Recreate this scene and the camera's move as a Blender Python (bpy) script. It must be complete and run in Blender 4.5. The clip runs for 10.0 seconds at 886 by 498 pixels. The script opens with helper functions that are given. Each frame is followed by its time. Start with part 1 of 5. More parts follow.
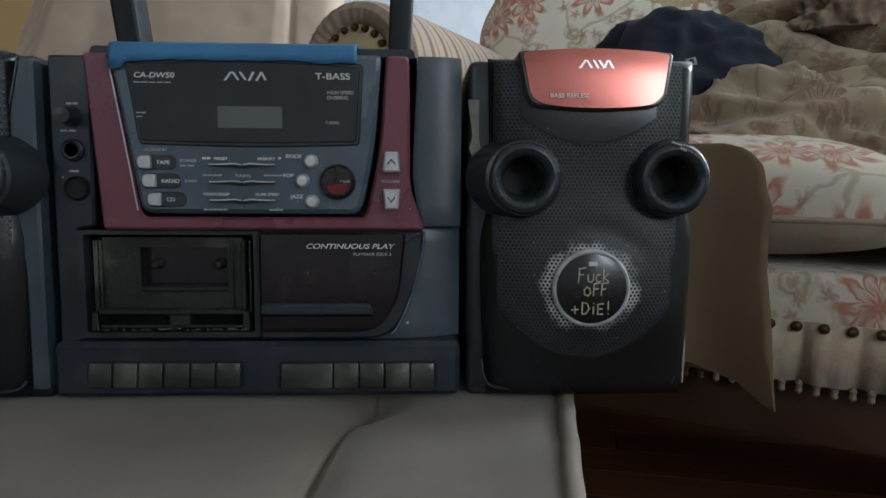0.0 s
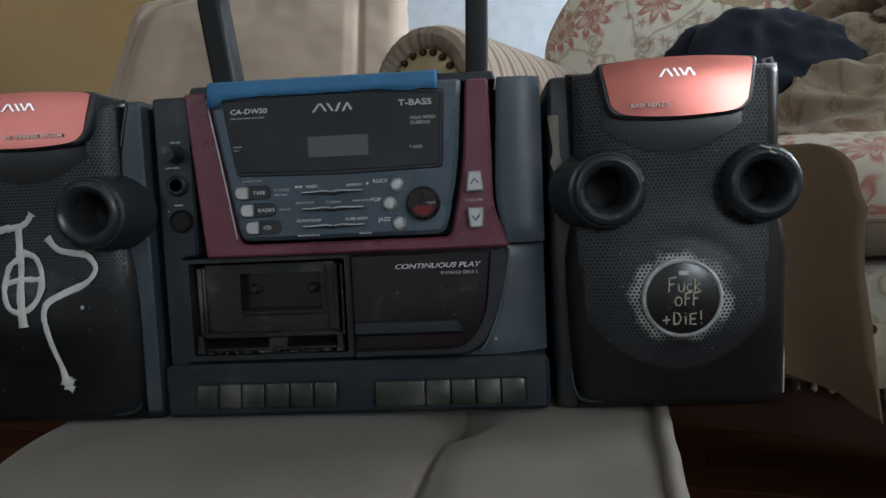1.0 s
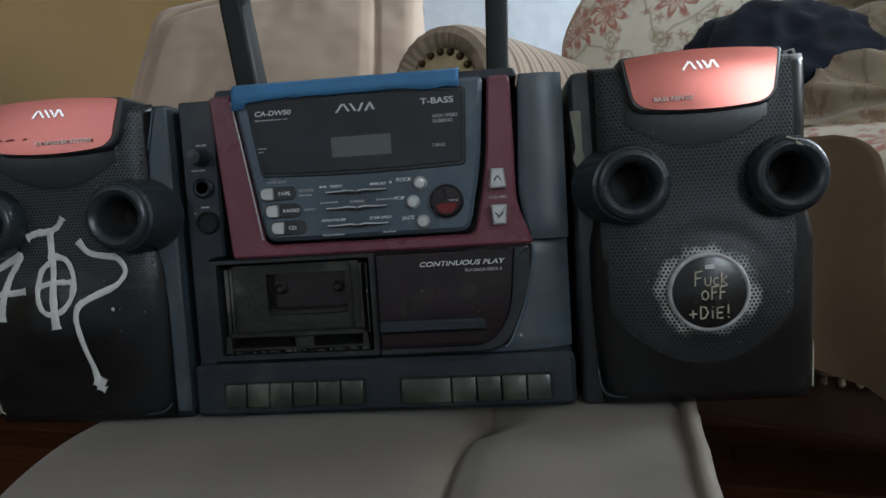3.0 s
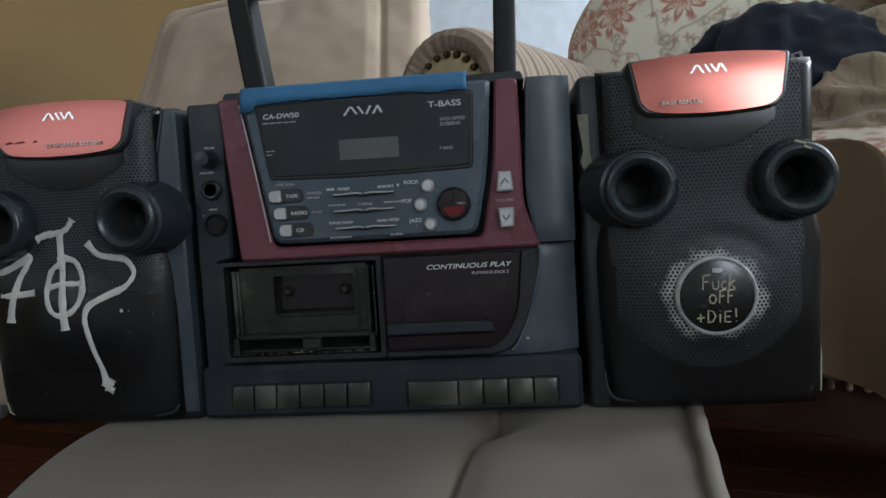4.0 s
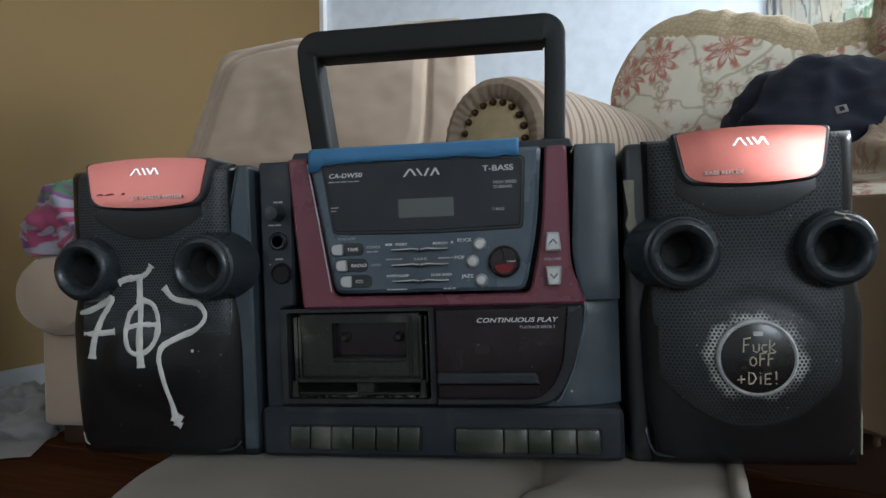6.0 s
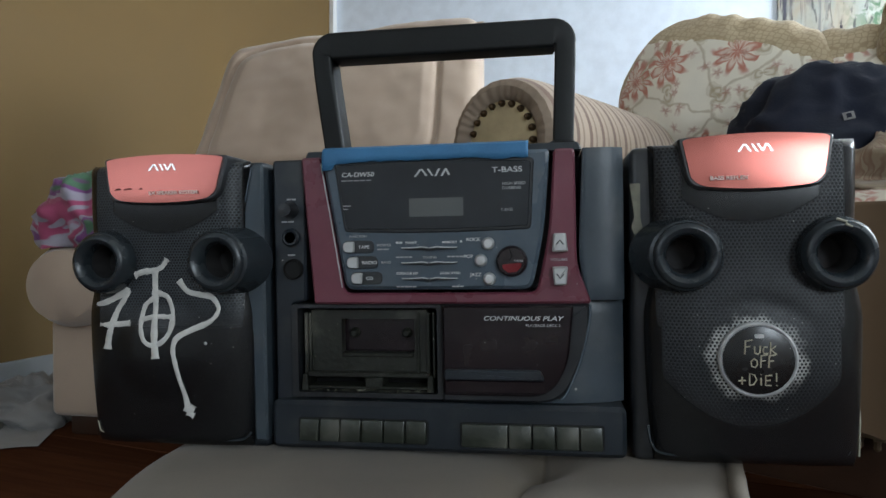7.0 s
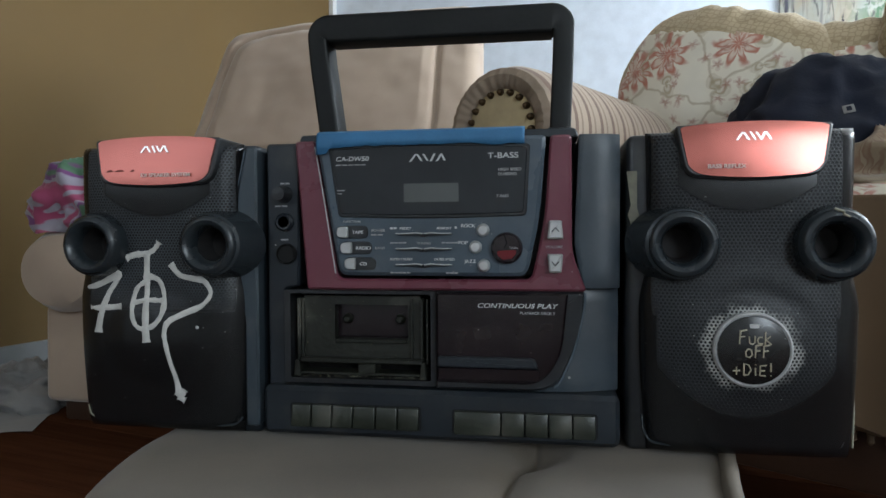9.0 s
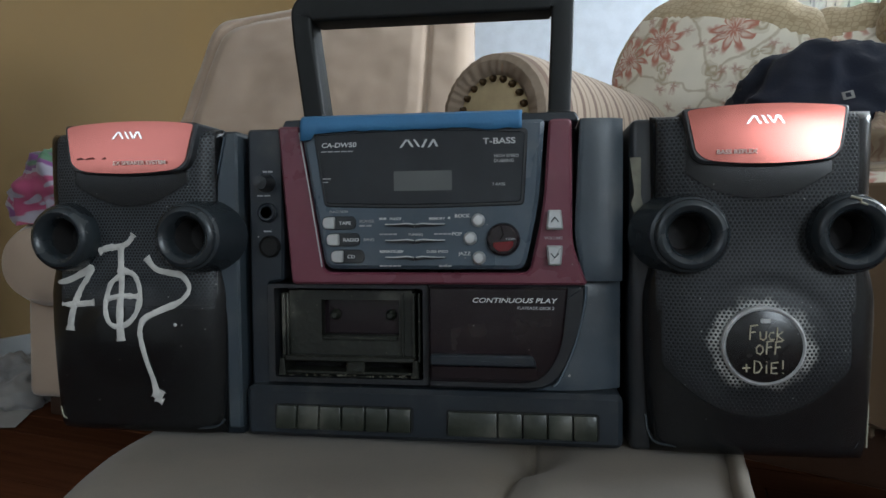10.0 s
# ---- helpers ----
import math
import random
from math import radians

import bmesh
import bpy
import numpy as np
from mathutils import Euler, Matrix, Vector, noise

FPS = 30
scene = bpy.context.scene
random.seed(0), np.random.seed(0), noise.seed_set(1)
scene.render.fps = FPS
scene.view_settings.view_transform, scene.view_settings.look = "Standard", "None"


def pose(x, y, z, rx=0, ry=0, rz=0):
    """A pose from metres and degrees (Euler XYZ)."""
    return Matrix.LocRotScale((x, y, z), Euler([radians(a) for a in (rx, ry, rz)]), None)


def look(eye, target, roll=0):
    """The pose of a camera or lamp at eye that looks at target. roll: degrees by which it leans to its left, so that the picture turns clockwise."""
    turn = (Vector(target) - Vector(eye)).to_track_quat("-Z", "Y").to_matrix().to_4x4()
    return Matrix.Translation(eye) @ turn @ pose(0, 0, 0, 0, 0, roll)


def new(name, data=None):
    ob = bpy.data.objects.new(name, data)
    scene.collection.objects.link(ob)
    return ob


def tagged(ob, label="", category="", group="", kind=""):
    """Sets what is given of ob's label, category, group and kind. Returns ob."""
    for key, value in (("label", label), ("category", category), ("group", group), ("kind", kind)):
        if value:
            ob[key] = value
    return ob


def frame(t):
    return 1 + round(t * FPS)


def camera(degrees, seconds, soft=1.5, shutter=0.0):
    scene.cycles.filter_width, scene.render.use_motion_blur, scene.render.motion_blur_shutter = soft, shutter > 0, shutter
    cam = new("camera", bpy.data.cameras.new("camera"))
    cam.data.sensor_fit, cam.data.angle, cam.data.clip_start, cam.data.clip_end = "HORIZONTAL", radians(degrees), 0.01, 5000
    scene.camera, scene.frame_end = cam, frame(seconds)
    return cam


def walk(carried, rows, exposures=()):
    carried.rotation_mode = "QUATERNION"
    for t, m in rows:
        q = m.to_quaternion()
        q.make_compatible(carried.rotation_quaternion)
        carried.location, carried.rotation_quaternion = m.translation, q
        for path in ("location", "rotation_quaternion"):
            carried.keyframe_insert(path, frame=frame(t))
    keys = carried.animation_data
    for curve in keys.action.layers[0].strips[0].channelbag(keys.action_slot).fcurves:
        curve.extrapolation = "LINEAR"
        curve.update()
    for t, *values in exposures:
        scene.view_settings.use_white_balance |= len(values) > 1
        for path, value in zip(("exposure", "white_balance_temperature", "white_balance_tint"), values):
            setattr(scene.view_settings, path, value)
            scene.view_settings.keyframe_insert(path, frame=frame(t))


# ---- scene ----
cam = camera(67.8, 10.0)
PATH = [
    (0, (0.112, -0.472, 0.564), (0.192, 1.517, 0.37), 1.5),
    (0.5, (0.1, -0.476, 0.565), (0.011, 1.516, 0.398), -0.5),
    (1, (0.1, -0.48, 0.564), (-0.029, 1.511, 0.424), -1.4),
    (1.5, (0.099, -0.481, 0.563), (-0.018, 1.511, 0.433), -1.7),
    (2, (0.096, -0.482, 0.561), (-0.052, 1.508, 0.426), -2.0),
    (2.5, (0.096, -0.482, 0.562), (-0.073, 1.506, 0.423), -2.3),
    (4, (0.094, -0.483, 0.563), (-0.103, 1.503, 0.432), -2.2),
    (4.5, (0.092, -0.483, 0.567), (-0.1, 1.504, 0.451), -2.3),
    (5, (0.082, -0.497, 0.579), (-0.161, 1.487, 0.506), -2.6),
    (5.2, (0.079, -0.501, 0.582), (-0.207, 1.478, 0.529), -2.5),
    (6.5, (0.09, -0.521, 0.583), (-0.211, 1.456, 0.549), -0.3),
    (7, (0.085, -0.526, 0.583), (-0.234, 1.449, 0.546), 0.2),
    (7.5, (0.084, -0.527, 0.583), (-0.269, 1.441, 0.552), 0.3),
    (8, (0.087, -0.526, 0.581), (-0.278, 1.44, 0.556), 0.4),
    (8.5, (0.087, -0.525, 0.578), (-0.244, 1.447, 0.539), 0.7),
    (9, (0.087, -0.521, 0.579), (-0.225, 1.453, 0.515), 0.9),
    (9.5, (0.08, -0.492, 0.58), (-0.211, 1.485, 0.493), 0.6),
    (10, (0.081, -0.492, 0.579), (-0.203, 1.485, 0.486), 0.7),
]
walk(cam, [(t, look(eye, target, roll)) for t, eye, target, roll in PATH],
     ((0, -0.16), (0.5, -0.22), (1, -0.22), (2.5, -0.20), (4.5, -0.13), (5, -0.02), (6.5, 0.06), (7.5, 0.09), (9, 0.02), (10, -0.01)))

# ---- world, lights, exposure ----
ROOM = pose(0, 0, 0, 0, 0, -12)          # the room's axes against the boombox front
world = bpy.data.worlds.new("sky")
scene.world = world
world.use_nodes = True
wn = world.node_tree.nodes
sky = wn.new("ShaderNodeTexSky")
sky.sky_type, sky.sun_disc = "NISHITA", False
sky.sun_elevation, sky.sun_rotation = radians(40), radians(120)
wn["Background"].inputs["Strength"].default_value = 0.12
world.node_tree.links.new(sky.outputs[0], wn["Background"].inputs["Color"])


def window_light(name, m, sx, sy, power, color):
    d = bpy.data.lights.new(name, "AREA")
    d.shape, d.size, d.size_y, d.energy, d.color = "RECTANGLE", sx, sy, power, color
    ob = new(name, d)
    ob.matrix_world = m
    return ob


# daylight in the openings of the side wall and of the wall behind the camera
window_light("window_light", ROOM @ pose(2.95, 2.1, 1.78, 90, 0, 90), 2.2, 1.02, 185, (0.80, 0.90, 1.0))
window_light("window_light", ROOM @ pose(2.45, -2.72, 1.68, 90, 0, 0), 0.98, 1.15, 50, (0.80, 0.91, 1.0))
window_light("window_light", ROOM @ pose(-1.40, -2.72, 1.60, 90, 0, 0), 1.0, 1.25, 7.0, (0.82, 0.92, 1.0))


# ---- materials ----
def node(nt, kind, **inputs):
    nd = nt.nodes.new(kind)
    for k, v in inputs.items():
        nd.inputs[k].default_value = v
    return nd


def math_node(nt, op, a, b=None, c=None):
    nd = nt.nodes.new("ShaderNodeMath")
    nd.operation = op
    for i, v in enumerate((a, b, c)):
        if v is None:
            continue
        if isinstance(v, (int, float)):
            nd.inputs[i].default_value = v
        else:
            nt.links.new(v, nd.inputs[i])
    return nd.outputs[0]


def color_mix(nt, fac, a, b):
    nd = nt.nodes.new("ShaderNodeMix")
    nd.data_type = "RGBA"
    for sock, v in ((nd.inputs[0], fac), (nd.inputs[6], a), (nd.inputs[7], b)):
        if isinstance(v, tuple):
            sock.default_value = (*v, 1)
        else:
            nt.links.new(v, sock)
    return nd.outputs[2]


def mat(name, color, rough=0.6, metal=0.0, vary=0.15, scale=8.0, fine=120.0, bump=0.1, coat=0.0, tint=None, dust=0.0):
    """A surface with variation at two scales: stains at scale, grain at fine."""
    m = bpy.data.materials.new(name)
    m.use_nodes = True
    nt = m.node_tree
    n, l = nt.nodes, nt.links
    b = n["Principled BSDF"]
    b.inputs["Roughness"].default_value, b.inputs["Metallic"].default_value = rough, metal
    b.inputs["Coat Weight"].default_value = coat
    tc = n.new("ShaderNodeTexCoord")
    big, small = n.new("ShaderNodeTexNoise"), n.new("ShaderNodeTexNoise")
    big.inputs["Scale"].default_value, small.inputs["Scale"].default_value = scale, fine
    big.inputs["Detail"].default_value, small.inputs["Detail"].default_value = 5, 3
    for t in (big, small):
        l.new(tc.outputs["Object"], t.inputs["Vector"])
    mix = n.new("ShaderNodeMix")
    mix.data_type = "RGBA"
    dark = [c * (1 - vary) for c in color]
    lite = [min(1, c * (1 + vary)) for c in (tint or color)]
    mix.inputs[6].default_value, mix.inputs[7].default_value = (*dark, 1), (*lite, 1)
    ad = n.new("ShaderNodeMath")
    ad.operation = "MULTIPLY_ADD"
    ad.inputs[1].default_value = 0.3
    l.new(small.outputs["Fac"], ad.inputs[0])
    ramp = n.new("ShaderNodeMapRange")
    ramp.inputs["From Min"].default_value, ramp.inputs["From Max"].default_value = 0.35, 0.65
    l.new(big.outputs["Fac"], ramp.inputs["Value"])
    sc = n.new("ShaderNodeMath")
    sc.operation = "MULTIPLY"
    sc.inputs[1].default_value = 0.7
    l.new(ramp.outputs[0], sc.inputs[0])
    l.new(sc.outputs[0], ad.inputs[2])
    l.new(ad.outputs[0], mix.inputs[0])
    out = mix.outputs[2]
    if dust:
        sp = n.new("ShaderNodeTexNoise")
        sp.inputs["Scale"].default_value, sp.inputs["Detail"].default_value = 30, 8
        l.new(tc.outputs["Object"], sp.inputs["Vector"])
        rr = n.new("ShaderNodeMapRange")
        rr.inputs["From Min"].default_value, rr.inputs["From Max"].default_value = 0.52, 0.75
        rr.inputs["To Max"].default_value = dust
        l.new(sp.outputs["Fac"], rr.inputs["Value"])
        m2 = n.new("ShaderNodeMix")
        m2.data_type = "RGBA"
        m2.inputs[7].default_value = (0.28, 0.26, 0.22, 1)
        l.new(rr.outputs[0], m2.inputs[0])
        l.new(out, m2.inputs[6])
        out = m2.outputs[2]
    if dust:
        vo = n.new("ShaderNodeTexVoronoi")
        vo.inputs["Scale"].default_value = 130
        l.new(tc.outputs["Object"], vo.inputs["Vector"])
        sc_ = n.new("ShaderNodeSeparateColor")
        l.new(vo.outputs["Color"], sc_.inputs[0])
        near = math_node(nt, "LESS_THAN", vo.outputs["Distance"], math_node(nt, "MULTIPLY", sc_.outputs[1], 0.16))
        few = math_node(nt, "GREATER_THAN", sc_.outputs[0], 0.965)
        out = color_mix(nt, math_node(nt, "MULTIPLY", math_node(nt, "MULTIPLY", near, few), 0.8), out, (0.42, 0.41, 0.38))
    l.new(out, b.inputs["Base Color"])
    rv = n.new("ShaderNodeMapRange")
    rv.inputs["To Min"].default_value, rv.inputs["To Max"].default_value = max(0.02, rough - 0.12), min(1, rough + 0.12)
    l.new(big.outputs["Fac"], rv.inputs["Value"])
    l.new(rv.outputs[0], b.inputs["Roughness"])
    if bump:
        bp = n.new("ShaderNodeBump")
        bp.inputs["Strength"].default_value, bp.inputs["Distance"].default_value = bump, 0.002
        l.new(small.outputs["Fac"], bp.inputs["Height"])
        l.new(bp.outputs["Normal"], b.inputs["Normal"])
    return m


def sheen(m, w=0.4):
    m.node_tree.nodes["Principled BSDF"].inputs["Sheen Weight"].default_value = w
    return m


def floral(name, ground, flower, leaf, scale=9.0):
    """Woven cream fabric with blotchy printed flowers, stems and leaves."""
    m = sheen(mat(name, ground, 0.85, vary=0.12, scale=5, fine=400, bump=0.25), 0.2)
    nt = m.node_tree
    b = nt.nodes["Principled BSDF"]
    base = b.inputs["Base Color"].links[0].from_socket
    tc = node(nt, "ShaderNodeTexCoord")
    wob = node(nt, "ShaderNodeTexNoise", Scale=22.0, Detail=2.0)
    nt.links.new(tc.outputs["Object"], wob.inputs["Vector"])

    sep = node(nt, "ShaderNodeSeparateXYZ")
    warp = node(nt, "ShaderNodeVectorMath")
    warp.operation = "MULTIPLY_ADD"
    warp.inputs[1].default_value = (0.035, 0.035, 0.035)
    nt.links.new(wob.outputs["Color"], warp.inputs[0])
    nt.links.new(tc.outputs["Object"], warp.inputs[2])
    nt.links.new(warp.outputs[0], sep.inputs[0])
    flat = node(nt, "ShaderNodeCombineXYZ")
    nt.links.new(sep.outputs[0], flat.inputs[0])
    nt.links.new(math_node(nt, "MULTIPLY_ADD", sep.outputs[2], 0.7, sep.outputs[1]), flat.inputs[1])

    def step(v, a, b_):
        r = node(nt, "ShaderNodeMapRange")
        r.inputs["From Min"].default_value, r.inputs["From Max"].default_value = a, b_
        nt.links.new(v, r.inputs["Value"])
        return r.outputs[0]

    def motif(sc, seed, lobes, size, keep, rings):
        """Petalled or leaf-shaped print in scattered cells; gives the shape and its inner lines."""
        mp = node(nt, "ShaderNodeMapping", Location=(seed, seed * 1.7, 0))
        nt.links.new(flat.outputs[0], mp.inputs["Vector"])
        v = node(nt, "ShaderNodeTexVoronoi", Scale=sc, Randomness=0.85)
        v.voronoi_dimensions = "2D"
        nt.links.new(mp.outputs[0], v.inputs["Vector"])
        d = node(nt, "ShaderNodeVectorMath")
        d.operation = "SUBTRACT"
        nt.links.new(mp.outputs[0], d.inputs[0])
        nt.links.new(v.outputs["Position"], d.inputs[1])
        q = node(nt, "ShaderNodeSeparateXYZ")
        nt.links.new(d.outputs[0], q.inputs[0])
        rnd = node(nt, "ShaderNodeSeparateColor")
        nt.links.new(v.outputs["Color"], rnd.inputs[0])
        ang = math_node(nt, "ADD", math_node(nt, "ARCTAN2", q.outputs[1], q.outputs[0]), math_node(nt, "MULTIPLY", rnd.outputs[1], 6.28))
        lobe = math_node(nt, "ABSOLUTE", math_node(nt, "COSINE", math_node(nt, "MULTIPLY", ang, lobes / 2)))
        reach = math_node(nt, "MULTIPLY", math_node(nt, "MULTIPLY_ADD", lobe, 0.68, 0.32 if lobes > 2 else 0.08), size)
        rr = math_node(nt, "DIVIDE", v.outputs["Distance"], reach)
        on = math_node(nt, "GREATER_THAN", rnd.outputs[0], keep)
        shape = math_node(nt, "MULTIPLY", step(rr, 1.05, 0.9), on)
        lines = math_node(nt, "MULTIPLY_ADD", math_node(nt, "SINE", math_node(nt, "MULTIPLY", rr, rings)), 0.35, 0.62)
        return math_node(nt, "MULTIPLY", shape, lines)

    edge = node(nt, "ShaderNodeTexVoronoi", Scale=scale * 0.8)
    edge.voronoi_dimensions, edge.feature = "2D", "DISTANCE_TO_EDGE"
    nt.links.new(flat.outputs[0], edge.inputs["Vector"])
    c = color_mix(nt, math_node(nt, "MULTIPLY", step(edge.outputs["Distance"], 0.035, 0.012), 0.55), base, leaf)
    c = color_mix(nt, math_node(nt, "MULTIPLY", motif(scale * 1.5, 1.7, 2, 0.55, 0.25, 13.0), 0.8), c, leaf)
    c = color_mix(nt, motif(scale * 0.95, 0.3, 9, 0.50, 0.35, 11.0), c, flower)
    c = color_mix(nt, math_node(nt, "MULTIPLY", motif(scale * 3.2, 4.4, 5, 0.42, 0.55, 6.0), 0.7), c, tuple(x * 0.75 for x in flower))
    nt.links.new(c, b.inputs["Base Color"])
    return m


def bold_print(name):
    """Cotton with a bold print of pink, white, violet and green patches."""
    m = sheen(mat(name, (0.42, 0.08, 0.19), 0.88, vary=0.2, scale=9, fine=350, bump=0.2), 0.2)
    nt = m.node_tree
    b = nt.nodes["Principled BSDF"]
    tc = node(nt, "ShaderNodeTexCoord")
    mp = node(nt, "ShaderNodeMapping", Rotation=(0.4, 0.5, 0.6), Scale=(1.0, 1.0, 1.7))
    nt.links.new(tc.outputs["Object"], mp.inputs["Vector"])
    n = node(nt, "ShaderNodeTexNoise", Scale=6.0, Detail=2.0, Distortion=0.6)
    nt.links.new(mp.outputs[0], n.inputs["Vector"])
    r = nt.nodes.new("ShaderNodeValToRGB")
    e = r.color_ramp.elements
    e[0].position, e[0].color = 0.0, (0.07, 0.16, 0.09, 1)
    e[1].position, e[1].color = 0.40, (0.16, 0.045, 0.17, 1)
    for at, c in ((0.37, (0.07, 0.16, 0.09, 1)), (0.45, (0.16, 0.045, 0.17, 1)), (0.465, (0.30, 0.28, 0.33, 1)), (0.515, (0.30, 0.28, 0.33, 1)),
                  (0.53, (0.30, 0.045, 0.11, 1)), (0.62, (0.33, 0.06, 0.13, 1)), (0.64, (0.30, 0.28, 0.33, 1))):
        e.new(at).color = c
    nt.links.new(n.outputs["Fac"], r.inputs[0])
    nt.links.new(r.outputs[0], b.inputs["Base Color"])
    return m


def scales(name, c1, c2, scale=26.0):
    m = sheen(mat(name, c1, 0.85, vary=0.1, fine=350, bump=0.2), 0.2)
    nt = m.node_tree
    b = nt.nodes["Principled BSDF"]
    base = b.inputs["Base Color"].links[0].from_socket
    tc = node(nt, "ShaderNodeTexCoord")
    v = node(nt, "ShaderNodeTexVoronoi", Scale=scale, Randomness=0.45)
    v.feature = "DISTANCE_TO_EDGE"
    nt.links.new(tc.outputs["Object"], v.inputs["Vector"])
    r = node(nt, "ShaderNodeMapRange")
    r.inputs["From Min"].default_value, r.inputs["From Max"].default_value = 0.12, 0.03
    nt.links.new(v.outputs["Distance"], r.inputs["Value"])
    nt.links.new(color_mix(nt, r.outputs[0], base, c2), b.inputs["Base Color"])
    return m


def striped(name, c1, c2, axis, period):
    m = sheen(mat(name, c1, 0.8, vary=0.12, fine=350, bump=0.2), 0.25)
    nt = m.node_tree
    b = nt.nodes["Principled BSDF"]
    base = b.inputs["Base Color"].links[0].from_socket
    tc = node(nt, "ShaderNodeTexCoord")
    sep = node(nt, "ShaderNodeSeparateXYZ")
    nt.links.new(tc.outputs["Object"], sep.inputs[0])
    ph = math_node(nt, "FRACT", math_node(nt, "DIVIDE", sep.outputs[axis], period))
    wide = math_node(nt, "MULTIPLY", math_node(nt, "LESS_THAN", ph, 0.24), 0.85)
    thin = math_node(nt, "MULTIPLY", math_node(nt, "COMPARE", ph, 0.55, 0.06), 0.6)
    nt.links.new(color_mix(nt, math_node(nt, "MAXIMUM", wide, thin), base, c2), b.inputs["Base Color"])
    return m


def perforated(name, color, rough, pitch, hole, worn=False):
    """Black punched grille: a hexagonal net of small holes."""
    m = mat(name, color, rough, vary=0.25, scale=14, fine=200, bump=0, dust=0.05)
    nt = m.node_tree
    b = nt.nodes["Principled BSDF"]
    base = b.inputs["Base Color"].links[0].from_socket
    tc = node(nt, "ShaderNodeTexCoord")
    sep = node(nt, "ShaderNodeSeparateXYZ")
    nt.links.new(tc.outputs["Object"], sep.inputs[0])

    def lattice(ox, oz):
        dx = math_node(nt, "SUBTRACT", math_node(nt, "FRACT", math_node(nt, "MULTIPLY_ADD", sep.outputs[0], 1 / pitch, ox)), 0.5)
        dz = math_node(nt, "SUBTRACT", math_node(nt, "FRACT", math_node(nt, "MULTIPLY_ADD", sep.outputs[2], 1 / (pitch * 1.732), oz)), 0.5)
        dz = math_node(nt, "MULTIPLY", dz, 1.732)
        return math_node(nt, "ADD", math_node(nt, "MULTIPLY", dx, dx), math_node(nt, "MULTIPLY", dz, dz))

    d = math_node(nt, "SQRT", math_node(nt, "MINIMUM", lattice(0, 0), lattice(0.5, 0.5)))
    r = node(nt, "ShaderNodeMapRange")
    r.inputs["From Min"].default_value, r.inputs["From Max"].default_value = hole, hole + 0.1
    nt.links.new(d, r.inputs["Value"])
    # punched only in the upper field and round the cone; the rest is plain moulding
    def ramp_(v, a, b_):
        q = node(nt, "ShaderNodeMapRange")
        q.interpolation_type = "SMOOTHSTEP"
        q.inputs["From Min"].default_value, q.inputs["From Max"].default_value = a, b_
        nt.links.new(v, q.inputs["Value"])
        return q.outputs[0]
    dx, dz = math_node(nt, "SUBTRACT", sep.outputs[0], 0.003), math_node(nt, "SUBTRACT", sep.outputs[2], 0.081)
    dist = math_node(nt, "SQRT", math_node(nt, "ADD", math_node(nt, "MULTIPLY", dx, dx), math_node(nt, "MULTIPLY", dz, dz)))
    side_fade = ramp_(math_node(nt, "ABSOLUTE", sep.outputs[0]), 0.0665, 0.0635)
    bowl = math_node(nt, "ADD", sep.outputs[2], math_node(nt, "MULTIPLY", math_node(nt, "MULTIPLY", sep.outputs[0], sep.outputs[0]), -8.0))
    smile = math_node(nt, "MULTIPLY", ramp_(bowl, 0.180, 0.183), ramp_(math_node(nt, "ABSOLUTE", sep.outputs[0]), 0.050, 0.047))
    upper = math_node(nt, "MULTIPLY", math_node(nt, "MULTIPLY", ramp_(sep.outputs[2], 0.098, 0.128), side_fade), math_node(nt, "SUBTRACT", 1.0, smile))
    dish = math_node(nt, "ADD", sep.outputs[2], math_node(nt, "MULTIPLY", math_node(nt, "MULTIPLY", sep.outputs[0], sep.outputs[0]), -9.0))
    low = math_node(nt, "MULTIPLY", math_node(nt, "SUBTRACT", 1.0, smile), math_node(nt, "MULTIPLY", ramp_(dish, 0.026, 0.050), ramp_(math_node(nt, "ABSOLUTE", sep.outputs[0]), 0.063, 0.060)))
    field = math_node(nt, "MAXIMUM", upper, low) if worn else upper
    nt.links.new(math_node(nt, "MULTIPLY_ADD", field, 0.16, 0.26), b.inputs["Roughness"])
    hole = math_node(nt, "MULTIPLY", field, math_node(nt, "SUBTRACT", 1.0, r.outputs[0]))
    base = color_mix(nt, math_node(nt, "MULTIPLY", field, 0.9), (0.0085, 0.0088, 0.0095), base)
    if worn:
        wob = node(nt, "ShaderNodeTexNoise", Scale=90.0, Detail=6.0)
        nt.links.new(tc.outputs["Object"], wob.inputs["Vector"])
        lean = math_node(nt, "MULTIPLY", math_node(nt, "ABSOLUTE", dx), 0.12)
        rub = ramp_(math_node(nt, "SUBTRACT", math_node(nt, "ADD", dist, math_node(nt, "MULTIPLY", math_node(nt, "SUBTRACT", wob.outputs["Fac"], 0.5), 0.015)), lean), 0.0335, 0.0268)
        patch = node(nt, "ShaderNodeTexNoise", Scale=31.0, Detail=3.0)
        nt.links.new(tc.outputs["Object"], patch.inputs["Vector"])
        rub = math_node(nt, "MULTIPLY", rub, ramp_(patch.outputs["Fac"], 0.36, 0.60))
        base = color_mix(nt, rub, base, (0.42, 0.42, 0.40))
    nt.links.new(color_mix(nt, hole, base, (0.003, 0.003, 0.004)), b.inputs["Base Color"])
    b.inputs["Specular IOR Level"].default_value = 0.36
    bp = node(nt, "ShaderNodeBump", Strength=0.8, Distance=0.0012)
    bp.invert = True
    nt.links.new(hole, bp.inputs["Height"])
    nt.links.new(bp.outputs["Normal"], b.inputs["Normal"])
    return m


